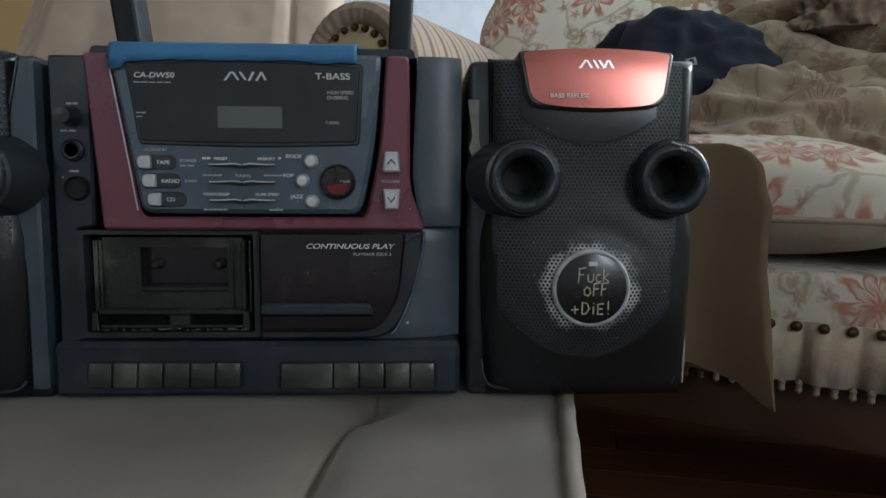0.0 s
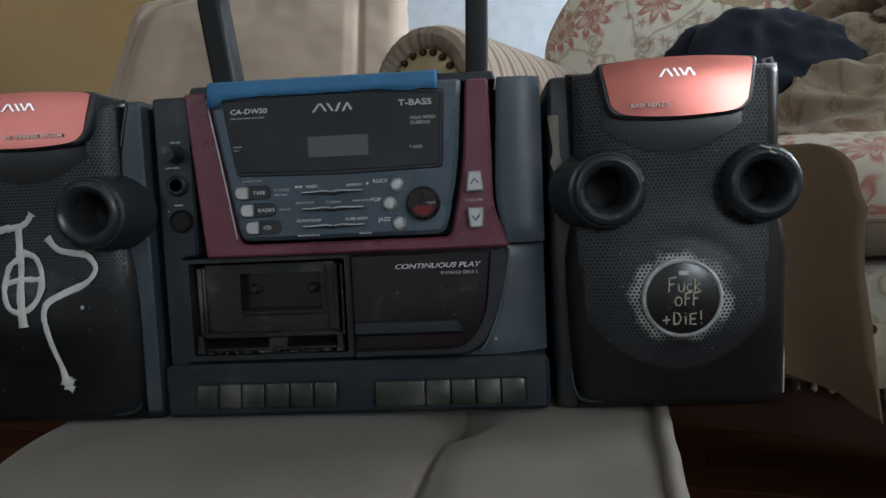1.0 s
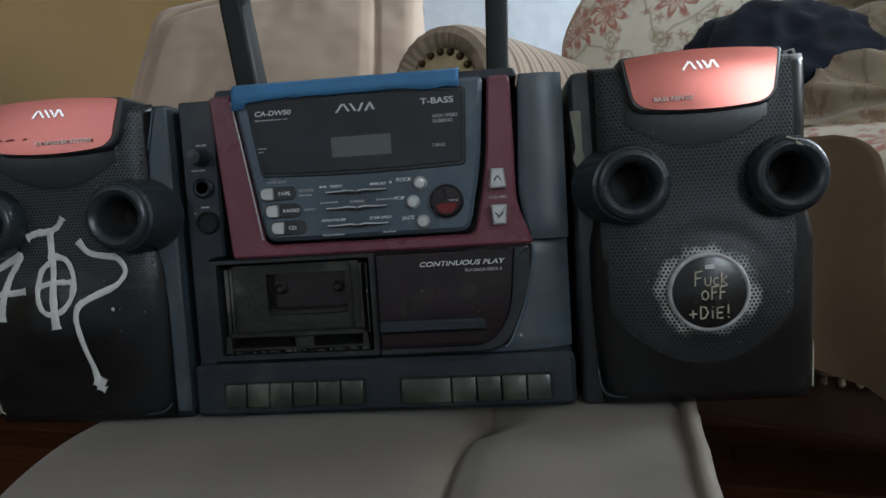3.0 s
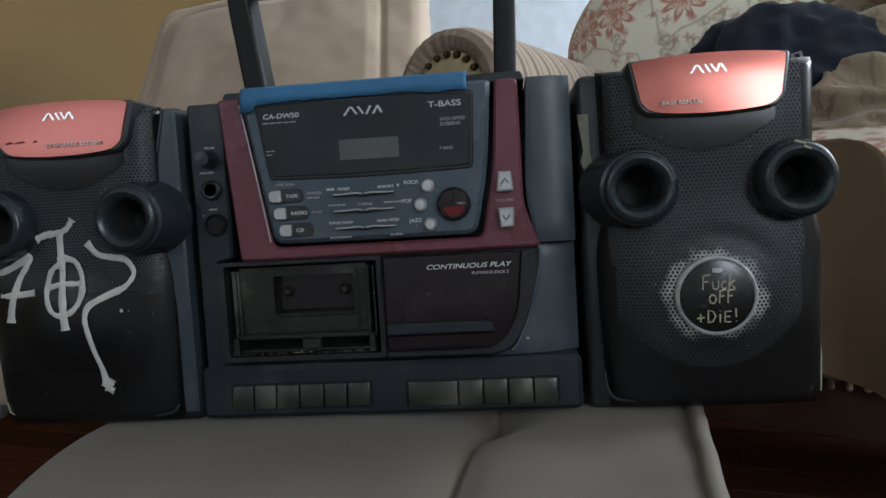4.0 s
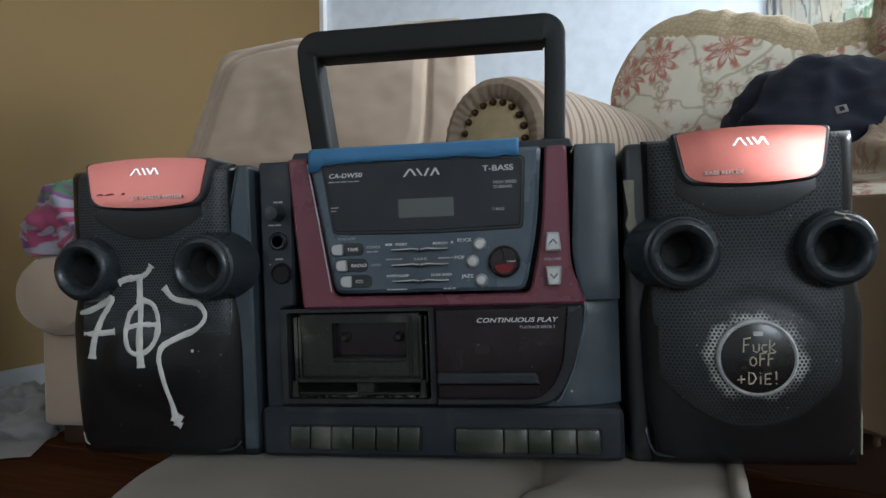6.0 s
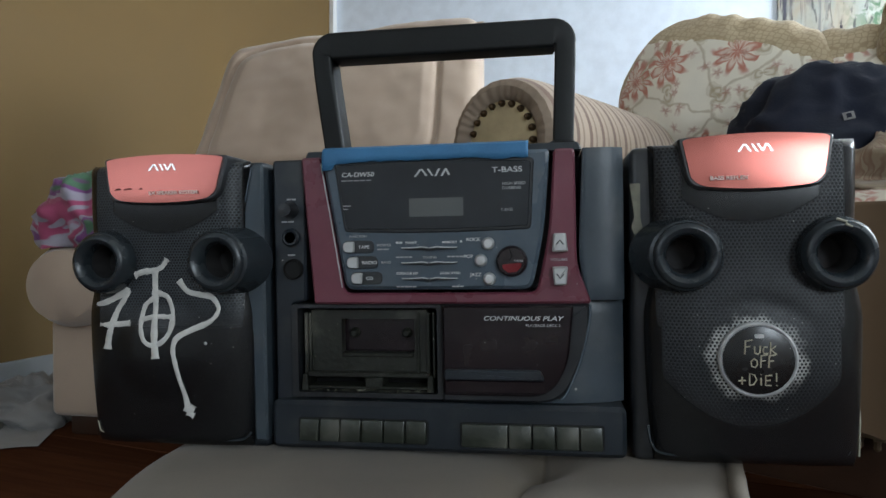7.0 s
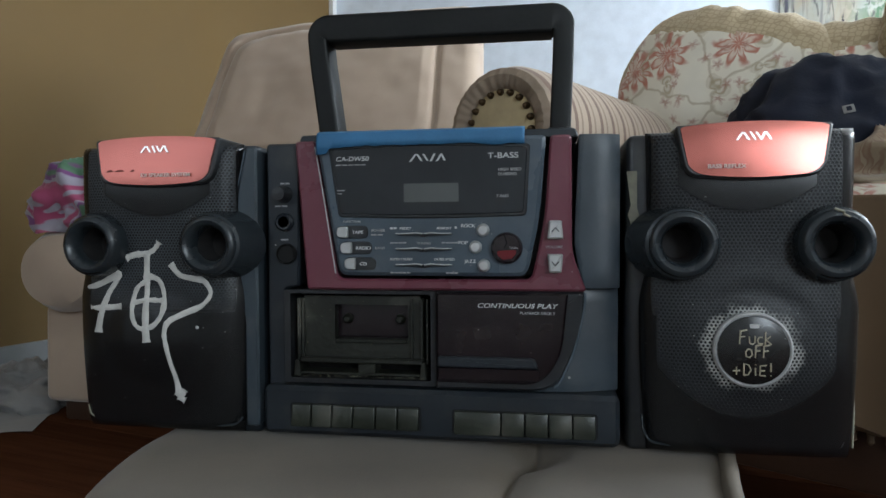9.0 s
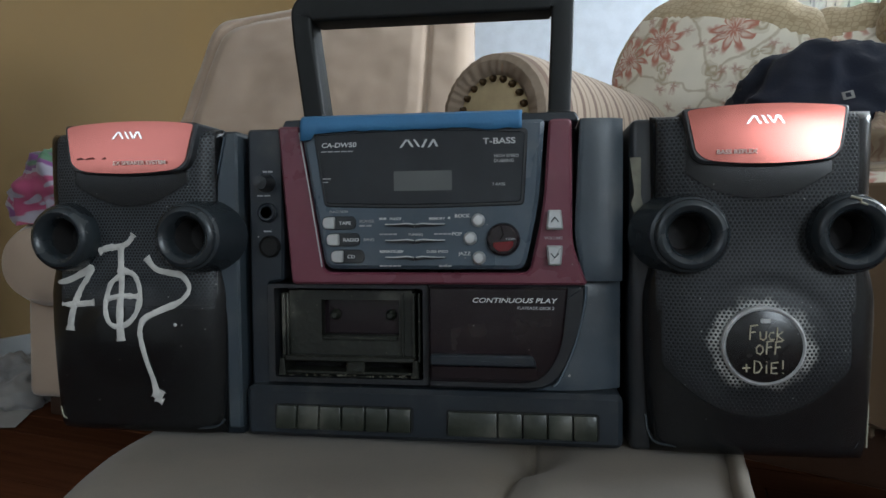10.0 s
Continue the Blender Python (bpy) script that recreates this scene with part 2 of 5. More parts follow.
def planks(name, c1, c2):
    m = mat(name, c1, 0.55, vary=0.3, scale=3, fine=40, bump=0.05)
    nt = m.node_tree
    b = nt.nodes["Principled BSDF"]
    tc = node(nt, "ShaderNodeTexCoord")
    mp = node(nt, "ShaderNodeMapping", Scale=(2.0, 24.0, 1.0))
    nt.links.new(tc.outputs["Object"], mp.inputs["Vector"])
    g = node(nt, "ShaderNodeTexNoise", Scale=2.5, Detail=6.0)
    nt.links.new(mp.outputs[0], g.inputs["Vector"])
    oi = node(nt, "ShaderNodeObjectInfo")
    f = math_node(nt, "MULTIPLY_ADD", oi.outputs["Random"], 0.5, math_node(nt, "MULTIPLY", g.outputs["Fac"], 0.8))
    nt.links.new(color_mix(nt, f, c1, c2), b.inputs["Base Color"])
    b.inputs["Specular IOR Level"].default_value = 0.0
    return m


M_mustard = mat("mustard_paint", (0.150, 0.090, 0.026), 0.75, vary=0.07, scale=1.5, fine=160, bump=0.12)
M_bluewall = mat("pale_blue_paint", (0.72, 0.79, 0.88), 0.7, vary=0.06, scale=14, fine=120, bump=0.35)
# baseboard white, with the dim corner's shade put into the colour
M_base = mat("shaded_white_paint", (0.22, 0.23, 0.23), 0.5, vary=0.1, scale=4, fine=60)
M_white = mat("white_paint", (0.72, 0.73, 0.72), 0.5, vary=0.06, scale=4, fine=60)
M_ceiling = mat("ceiling_paint", (0.75, 0.74, 0.70), 0.9, vary=0.04, scale=3)
M_floor = planks("dark_floor_wood", (0.020, 0.0075, 0.0042), (0.085, 0.032, 0.016))
M_gap = mat("floor_underlay", (0.012, 0.007, 0.005), 0.9)
M_suede = sheen(mat("tan_suede", (0.395, 0.295, 0.222), 0.9, vary=0.09, scale=3, fine=300, bump=0.15, tint=(0.43, 0.33, 0.25)), 0.5)
M_seat = sheen(mat("taupe_suede", (0.142, 0.116, 0.086), 0.9, vary=0.24, scale=7, fine=420, bump=0.05), 0.15)
M_piping = mat("taupe_piping", (0.21, 0.18, 0.145), 0.8, fine=300)
M_floral = floral("floral_cotton", (0.76, 0.71, 0.60), (0.46, 0.17, 0.115), (0.36, 0.28, 0.165), 8.0)
M_shawl = sheen(mat("dark_brown_wool", (0.10, 0.065, 0.045), 0.95, vary=0.55, scale=30, fine=300, bump=0.4, tint=(0.20, 0.14, 0.10)), 0.2)
M_floral_dark = floral("brown_floral_cotton", (0.30, 0.235, 0.160), (0.21, 0.125, 0.082), (0.155, 0.115, 0.07), 11.0)
# same print as M_floral in a darker tone
M_floral_seat = floral("darker_floral_cotton", (0.50, 0.45, 0.36), (0.36, 0.135, 0.095), (0.27, 0.21, 0.125), 8.0)
M_gold = scales("gold_scale_fabric", (0.46, 0.365, 0.23), (0.35, 0.265, 0.155), 74.0)
M_stripe = striped("striped_fabric", (0.46, 0.36, 0.27), (0.16, 0.09, 0.065), 1, 0.052)
M_scroll = mat("gold_facing_fabric", (0.42, 0.33, 0.19), 0.85, vary=0.2, scale=20, fine=300)
M_gather = mat("gathered_tan_fabric", (0.27, 0.205, 0.15), 0.85, vary=0.2, scale=20, fine=300)
M_brass = mat("aged_brass", (0.09, 0.06, 0.035), 0.4, metal=0.9)
M_fringe = mat("beige_fringe", (0.20, 0.15, 0.10), 0.9, vary=0.3, scale=40)
M_navy = sheen(mat("navy_fleece", (0.007, 0.010, 0.022), 0.95, vary=0.3, scale=14, fine=260, bump=0.3), 0.05)
M_card = mat("brown_cardboard", (0.130, 0.083, 0.046), 0.85, vary=0.1, scale=6, fine=200)
M_pink = bold_print("pink_print_cloth")
# white cloth darkened in colour to carry the shade of the floor corner
M_cloth = sheen(mat("shade_toned_white_cloth", (0.215, 0.21, 0.205), 0.9, vary=0.1, scale=12, fine=300), 0.2)
M_plastic_white = mat("grey_white_plastic", (0.24, 0.235, 0.205), 0.5, vary=0.1)
M_wood_dark = mat("dark_leg_wood", (0.05, 0.025, 0.015), 0.45, vary=0.3)
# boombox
# M_body and M_bodyM: panel blue-grey darkened in colour where less light falls
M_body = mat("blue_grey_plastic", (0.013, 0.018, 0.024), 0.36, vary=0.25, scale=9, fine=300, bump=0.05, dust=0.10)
M_bodyM = mat("shaded_blue_grey_panel", (0.038, 0.052, 0.065), 0.40, vary=0.25, scale=9, fine=300, bump=0.04, dust=0.10)
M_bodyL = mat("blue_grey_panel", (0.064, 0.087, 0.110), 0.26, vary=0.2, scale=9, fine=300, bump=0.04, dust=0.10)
M_maroon = mat("maroon_plastic", (0.150, 0.042, 0.060), 0.30, vary=0.15, scale=12, fine=300, bump=0.03, dust=0.08)
M_black = mat("black_plastic", (0.019, 0.021, 0.024), 0.32, vary=0.3, scale=10, fine=250, bump=0.06, dust=0.06)
M_chin = mat("glossy_black_plastic", (0.010, 0.010, 0.0105), 0.24, vary=0.3, scale=10, fine=200, bump=0.03, dust=0.04)
M_port = mat("black_port_plastic", (0.020, 0.026, 0.031), 0.25, vary=0.2, scale=16, fine=300, bump=0.03)
M_front = perforated("grille_front", (0.054, 0.062, 0.070), 0.40, 0.0027, 0.29)
M_front_worn = perforated("worn_grille_front", (0.030, 0.034, 0.038), 0.42, 0.0029, 0.27, True)
# near-black puts the shade of holes, wells and bay into colour; also black lines
M_deep = mat("black_line_and_hole_shade", (0.003, 0.003, 0.003), 0.8, bump=0)
# dark throat plastic with weakened reflection
M_throat = mat("dull_throat_plastic", (0.022, 0.021, 0.021), 0.6, bump=0)
M_throat.node_tree.nodes["Principled BSDF"].inputs["Specular IOR Level"].default_value = 0.2
M_handle = mat("matt_black_handle", (0.007, 0.008, 0.008), 0.50, vary=0.3, scale=14, fine=220, bump=0.08)
M_handle.node_tree.nodes["Principled BSDF"].inputs["Specular IOR Level"].default_value = 0.3
M_badge = mat("copper_badge", (0.41, 0.128, 0.104), 0.21, metal=0.88, vary=0.12, scale=20, fine=500, bump=0.0)
M_chrome = mat("bright_silver_ink", (0.85, 0.80, 0.78), 0.25, metal=0.9, vary=0.1, bump=0)
M_faded = mat("faded_badge_ink", (0.86, 0.72, 0.67), 0.5, metal=0.0, vary=0.25, scale=60, bump=0)
M_silver = mat("silver_ink", (0.55, 0.56, 0.56), 0.4, metal=0.3, vary=0.1)
M_print = mat("grey_print", (0.58, 0.59, 0.59), 0.5, vary=0.1)
M_printdim = mat("dim_print", (0.34, 0.345, 0.35), 0.5)
M_window = mat("display_window", (0.017, 0.020, 0.024), 0.14, vary=0.2, scale=30, bump=0.0)
M_lcd = mat("lcd_glass", (0.095, 0.102, 0.100), 0.25, vary=0.05, bump=0)
M_button = mat("silver_button", (0.52, 0.53, 0.53), 0.3, metal=0.5, vary=0.12, scale=40)
M_dial = mat("dark_dial", (0.016, 0.010, 0.012), 0.2, vary=0.2, bump=0)
M_red = mat("red_dial_sector", (0.12, 0.007, 0.011), 0.2, vary=0.2, bump=0)
M_deckdoor = mat("smoked_maroon", (0.010, 0.0055, 0.0075), 0.2, vary=0.3, scale=12, bump=0.02, dust=0.05)
M_dirty = mat("dirty_deck_plastic", (0.0095, 0.011, 0.007), 0.5, vary=0.45, scale=30, fine=200, bump=0.3, dust=0.3)
M_key = mat("dark_key_plastic", (0.022, 0.026, 0.019), 0.32, vary=0.25, scale=30, fine=250, dust=0.2)
M_tape = mat("blue_painters_tape", (0.035, 0.15, 0.30), 0.6, vary=0.18, scale=25, fine=400, bump=0.12)
M_paint = mat("silver_marker_paint", (0.56, 0.55, 0.52), 0.5, vary=0.2, scale=60, fine=300, bump=0.4)
M_scuff = mat("bare_scuffed_plastic", (0.30, 0.29, 0.22), 0.8, vary=0.25, scale=40)
M_grime = mat("yellowed_grime", (0.13, 0.125, 0.095), 0.8, vary=0.35, scale=60)
M_scratch = mat("scratched_ink", (0.38, 0.34, 0.25), 0.6, vary=0.2)
# pale tone of worn edges and residue, and of the painted glint
M_edge = mat("worn_edge_and_glint_white", (0.42, 0.42, 0.42), 0.6, vary=0.3, scale=80)


def specks(m, scale=90.0, radius=0.055, color=(0.40, 0.40, 0.38)):
    """Sparse pale dust specks and nicks on a dark surface."""
    nt = m.node_tree
    b = nt.nodes["Principled BSDF"]
    tc = node(nt, "ShaderNodeTexCoord")
    vo = node(nt, "ShaderNodeTexVoronoi", Scale=scale)
    nt.links.new(tc.outputs["Object"], vo.inputs["Vector"])
    r = node(nt, "ShaderNodeMapRange")
    r.inputs["From Min"].default_value, r.inputs["From Max"].default_value = radius, radius * 0.4
    nt.links.new(vo.outputs["Distance"], r.inputs["Value"])
    base = b.inputs["Base Color"].links[0].from_socket
    nt.links.new(color_mix(nt, math_node(nt, "MULTIPLY", r.outputs[0], 0.8), base, color), b.inputs["Base Color"])


for m_ in (M_front, M_front_worn, M_deckdoor, M_maroon, M_bodyL, M_chin):
    specks(m_)
specks(M_dirty, 160.0, 0.10, (0.20, 0.19, 0.13))


# ---- mesh helpers ----
def thing(name, m, label, category, group="", kind=""):
    ob = new(name)
    ob.empty_display_size = 0.05
    ob.matrix_world = m
    return tagged(ob, label, category, group, kind)


def part(name, bm, material, parent, label="", smooth=True, m=None, soft=False):
    me = bpy.data.meshes.new(name)
    bmesh.ops.recalc_face_normals(bm, faces=bm.faces)
    bm.to_mesh(me)
    bm.free()
    me.materials.append(material)
    if smooth:
        for p in me.polygons:
            p.use_smooth = True
        if not soft:
            me.set_sharp_from_angle(angle=radians(38))
    ob = new(name, me)
    ob.parent = parent
    if m is not None:
        ob.matrix_local = m
    return tagged(ob, label)


def box(x0, x1, y0, y1, z0, z1, bev=0.0, seg=2, bm=None):
    own = bm is None
    bm = bmesh.new() if own else bm
    r = bmesh.ops.create_cube(bm, size=1, matrix=Matrix.LocRotScale(((x0 + x1) / 2, (y0 + y1) / 2, (z0 + z1) / 2), None, (x1 - x0, y1 - y0, z1 - z0)))
    if bev:
        es = list({e for v in r["verts"] for e in v.link_edges})
        bmesh.ops.bevel(bm, geom=es, offset=bev, segments=seg, profile=0.5, affect="EDGES")
    return bm


def fillet(pts, r, seg=4):
    """Rounds the corners of a closed outline."""
    out, n = [], len(pts)
    for i in range(n):
        p, a, b = Vector(pts[i]), Vector(pts[i - 1]), Vector(pts[(i + 1) % n])
        rr = r[i] if isinstance(r, (list, tuple)) else r
        da, db = a - p, b - p
        k = min(rr, da.length * 0.48, db.length * 0.48)
        if k < 1e-5:
            out.append(p)
            continue
        s, e = p + da.normalized() * k, p + db.normalized() * k
        for j in range(seg + 1):
            t = j / seg
            out.append(s * (1 - t) ** 2 + p * 2 * t * (1 - t) + e * t * t)
    return out


def slab(pts, y0, y1, bev=0.0, bm=None, curve=None):
    """A plate whose outline is drawn in x and z, from y0 (front) to y1 (back)."""
    bm = bmesh.new() if bm is None else bm
    f = lambda p: curve(p[0], p[1]) if curve else 0.0
    area = sum(pts[i - 1][0] * pts[i][1] - pts[i][0] * pts[i - 1][1] for i in range(len(pts)))
    rings = []
    if bev:
        ins = []
        n = len(pts)
        for i in range(n):
            d = Vector(pts[(i + 1) % n]) - Vector(pts[i - 1])
            nn = Vector((-d[1], d[0])).normalized()
            nn = nn if area > 0 else -nn
            ins.append((pts[i][0] + nn[0] * bev, pts[i][1] + nn[1] * bev))
        rings.append([bm.verts.new((p[0], y0 + f(p), p[1])) for p in ins])
        rings.append([bm.verts.new((p[0], y0 + bev + f(p), p[1])) for p in pts])
    else:
        rings.append([bm.verts.new((p[0], y0 + f(p), p[1])) for p in pts])
    rings.append([bm.verts.new((p[0], y1 + (f(p) if curve else 0), p[1])) for p in pts])
    for a, b in zip(rings, rings[1:]):
        for i in range(len(a)):
            bm.faces.new((a[i - 1], a[i], b[i], b[i - 1]))
    bm.faces.new(rings[0])
    bm.faces.new(rings[-1])
    return bm


def lathe(profile, seg=40, sx=1.0, bm=None, at=(0, 0, 0)):
    """Turns (radius, y) round the y axis."""
    bm = bmesh.new() if bm is None else bm
    rings = []
    for r, y in profile:
        rings.append([bm.verts.new((at[0] + r * math.cos(a), at[1] + y, at[2] + r * math.sin(a)))
                      for a in (2 * math.pi * i / seg for i in range(seg))])
    for a, b in zip(rings, rings[1:]):
        for i in range(seg):
            bm.faces.new((a[i - 1], a[i], b[i], b[i - 1]))
    if profile[0][0] > 1e-6:
        bm.faces.new(rings[0])
    if profile[-1][0] > 1e-6:
        bm.faces.new(rings[-1])
    return bm


def tube(points, r, seg=8, bm=None, flat=1.0, axis=None):
    """A round bar along a line of points; flat squashes it along y."""
    bm = bmesh.new() if bm is None else bm
    pts = [Vector(p) for p in points]
    rings = []
    for i, p in enumerate(pts):
        d = (pts[min(i + 1, len(pts) - 1)] - pts[max(i - 1, 0)]).normalized()
        side = d.cross(Vector((0, 1, 0)))
        if side.length < 0.05:
            side = d.cross(Vector((1, 0, 0)))
        side.normalize()
        up = side.cross(d)
        rr = r(i / (len(pts) - 1)) if callable(r) else r
        rings.append([bm.verts.new(p + side * rr * math.cos(a) + up * rr * flat * math.sin(a)) for a in (2 * math.pi * k / seg for k in range(seg))])
    for a, b in zip(rings, rings[1:]):
        for k in range(seg):
            bm.faces.new((a[k - 1], a[k], b[k], b[k - 1]))
    bm.faces.new(rings[0])
    bm.faces.new(rings[-1])
    return bm


def smooth_line(pts, n=6):
    """Catmull-Rom through the points."""
    pts = [Vector(p) for p in pts]
    out = []
    for i in range(len(pts) - 1):
        p0, p1, p2, p3 = pts[max(i - 1, 0)], pts[i], pts[i + 1], pts[min(i + 2, len(pts) - 1)]
        for j in range(n):
            t = j / n
            out.append(0.5 * (2 * p1 + (p2 - p0) * t + (2 * p0 - 5 * p1 + 4 * p2 - p3) * t * t + (3 * p1 - p0 - 3 * p2 + p3) * t ** 3))
    return out + [pts[-1]]


def puff(sx, sy, sz, ex=5.0, nx=28, ny=20, rough=0.0, seed=0, crown=None):
    """A stuffed cushion round the origin: rounded in plan, swelling to the middle; crown(x, y, z) may push its points."""
    bm = bmesh.new()
    bmesh.ops.create_uvsphere(bm, u_segments=nx * 2, v_segments=ny, radius=1)
    for v in bm.verts:
        p = v.co
        k = (abs(p.x) ** ex + abs(p.y) ** ex) ** (1 / ex)
        l = math.hypot(p.x, p.y)
        if k > 1e-6:
            f = l / k
            p.x, p.y = p.x * f, p.y * f
        z = math.copysign(abs(p.z) ** 0.62, p.z)
        w = Vector((p.x * sx / 2, p.y * sy / 2, z * sz / 2))
        if rough:
            w += noise.noise_vector(w * 9 + Vector((seed, 0, 0))) * rough
        v.co = w
    if crown:
        for v in bm.verts:
            v.co = crown(v.co.copy())
    return bm


def heap(sx, sy, sz, seed, folds=0.25, seg=48, crease=0.0):
    """Rumpled cloth lying in a heap, its foot at z = 0."""
    bm = bmesh.new()
    bmesh.ops.create_uvsphere(bm, u_segments=seg, v_segments=seg // 2, radius=1)
    for v in bm.verts:
        p = v.co.copy()
        q = p * 1.6 + Vector((seed * 3.1, seed, 0))
        d = 1 + folds * noise.noise(q) + folds * 0.9 * (0.4 - abs(noise.noise(q * 1.7 + Vector((0, 0, seed))))) + folds * 0.25 * noise.noise(q * 4)
        if crease:
            w = noise.noise_vector(q * 0.9) * 0.8
            d += crease * (0.35 - 1.6 * abs(noise.noise(Vector((q.x * 2.2 + q.z, q.y * 2.2, q.z * 1.1)) + w)))
        z = max(p.z, -0.35)
        v.co = Vector((p.x * d * sx / 2, p.y * d * sy / 2, (z * d + 0.35) / 1.35 * sz if z > -0.35 else 0))
    return bm


def words(text, size, parent, material, x, y, z, align="LEFT", depth=0.0002, shear=0.0, name="lettering", wide=1.0, label="", lean=0):
    """Letters standing on a front that faces -y."""
    cu = bpy.data.curves.new(name, "FONT")
    cu.body, cu.size, cu.align_x, cu.extrude, cu.shear, cu.offset = text, size, align, depth, shear, size * 0.012
    tmp = bpy.data.objects.new(name, cu)
    scene.collection.objects.link(tmp)
    me = bpy.data.meshes.new_from_object(tmp.evaluated_get(bpy.context.evaluated_depsgraph_get()))
    bpy.data.objects.remove(tmp)
    me.materials.append(material)
    ob = new(name, me)
    ob.parent = parent
    ob.matrix_local = pose(x, y, z, 90 - lean) @ Matrix.Diagonal((wide, 1, 1, 1))
    return tagged(ob, label)


# ---- the room ----
def setting(name, bm, material, label, m=ROOM, smooth=False):
    return tagged(part(name, bm, material, None, label, smooth, m), category=name.split("_")[0], kind="structure")


WX0, WX1, WY0, WY1, WZ = -2.19, 3.0, -2.8, 3.52, 2.5
floor = setting("floor", box(WX0 - 0.1, WX1 + 0.1, WY0 - 0.1, WY1 + 0.1, -0.06, -0.006), M_gap, "dark stained wooden plank floor")
setting("ceiling", box(WX0 - 0.1, WX1 + 0.1, WY0 - 0.1, WY1 + 0.1, WZ, WZ + 0.08), M_ceiling, "plain off-white painted ceiling")
setting("wall_west", box(WX0 - 0.1, WX0, WY0 - 0.1, WY1 + 0.1, 0, WZ), M_mustard, "mustard yellow painted plaster wall")
setting("wall_north", box(WX0, WX1, WY1, WY1 + 0.1, 0, WZ), M_bluewall, "pale blue wall with a stippled texture")


def pierced(a0, a1, w0, w1, z0, z1):
    """A wall along x from a0 to a1 with one window opening."""
    bm = box(a0, w0, 0, 0.1, 0, WZ)
    box(w1, a1, 0, 0.1, 0, WZ, bm=bm)
    box(w0, w1, 0, 0.1, 0, z0, bm=bm)
    box(w0, w1, 0, 0.1, z1, WZ, bm=bm)
    return bm


setting("wall_east", pierced(WY0 - 0.1, WY1 + 0.1, 0.98, 3.22, 1.25, 2.31), M_white, "off-white painted wall with a window", ROOM @ pose(WX1 + 0.1, 0, 0, 0, 0, 90))
bm = box(WX0, -1.92, 0, 0.1, 0, WZ)
box(-0.88, 1.94, 0, 0.1, 0, WZ, bm=bm)
box(2.96, WX1, 0, 0.1, 0, WZ, bm=bm)
for a, b_, z0, z1 in ((-1.92, -0.88, 0.95, 2.25), (1.94, 2.96, 1.08, 2.28)):
    box(a, b_, 0, 0.1, 0, z0, bm=bm)
    box(a, b_, 0, 0.1, z1, WZ, bm=bm)
setting("wall_south", bm, M_white, "off-white painted wall with two windows", ROOM @ pose(0, WY0 - 0.1, 0))
setting("trim", box(WX0, WX0 + 0.035, WY1 - 0.05, WY1, 0, WZ, 0.004), M_white, "white wooden corner trim strip")
bb = box(WX0, WX0 + 0.018, WY0, WY1 - 0.05, 0, 0.115, 0.004)
box(WX0, WX0 + 0.032, WY0, WY1 - 0.05, 0, 0.022, 0.006, bm=bb)
setting("baseboard", bb, M_base, "white painted wooden baseboard with shoe moulding")


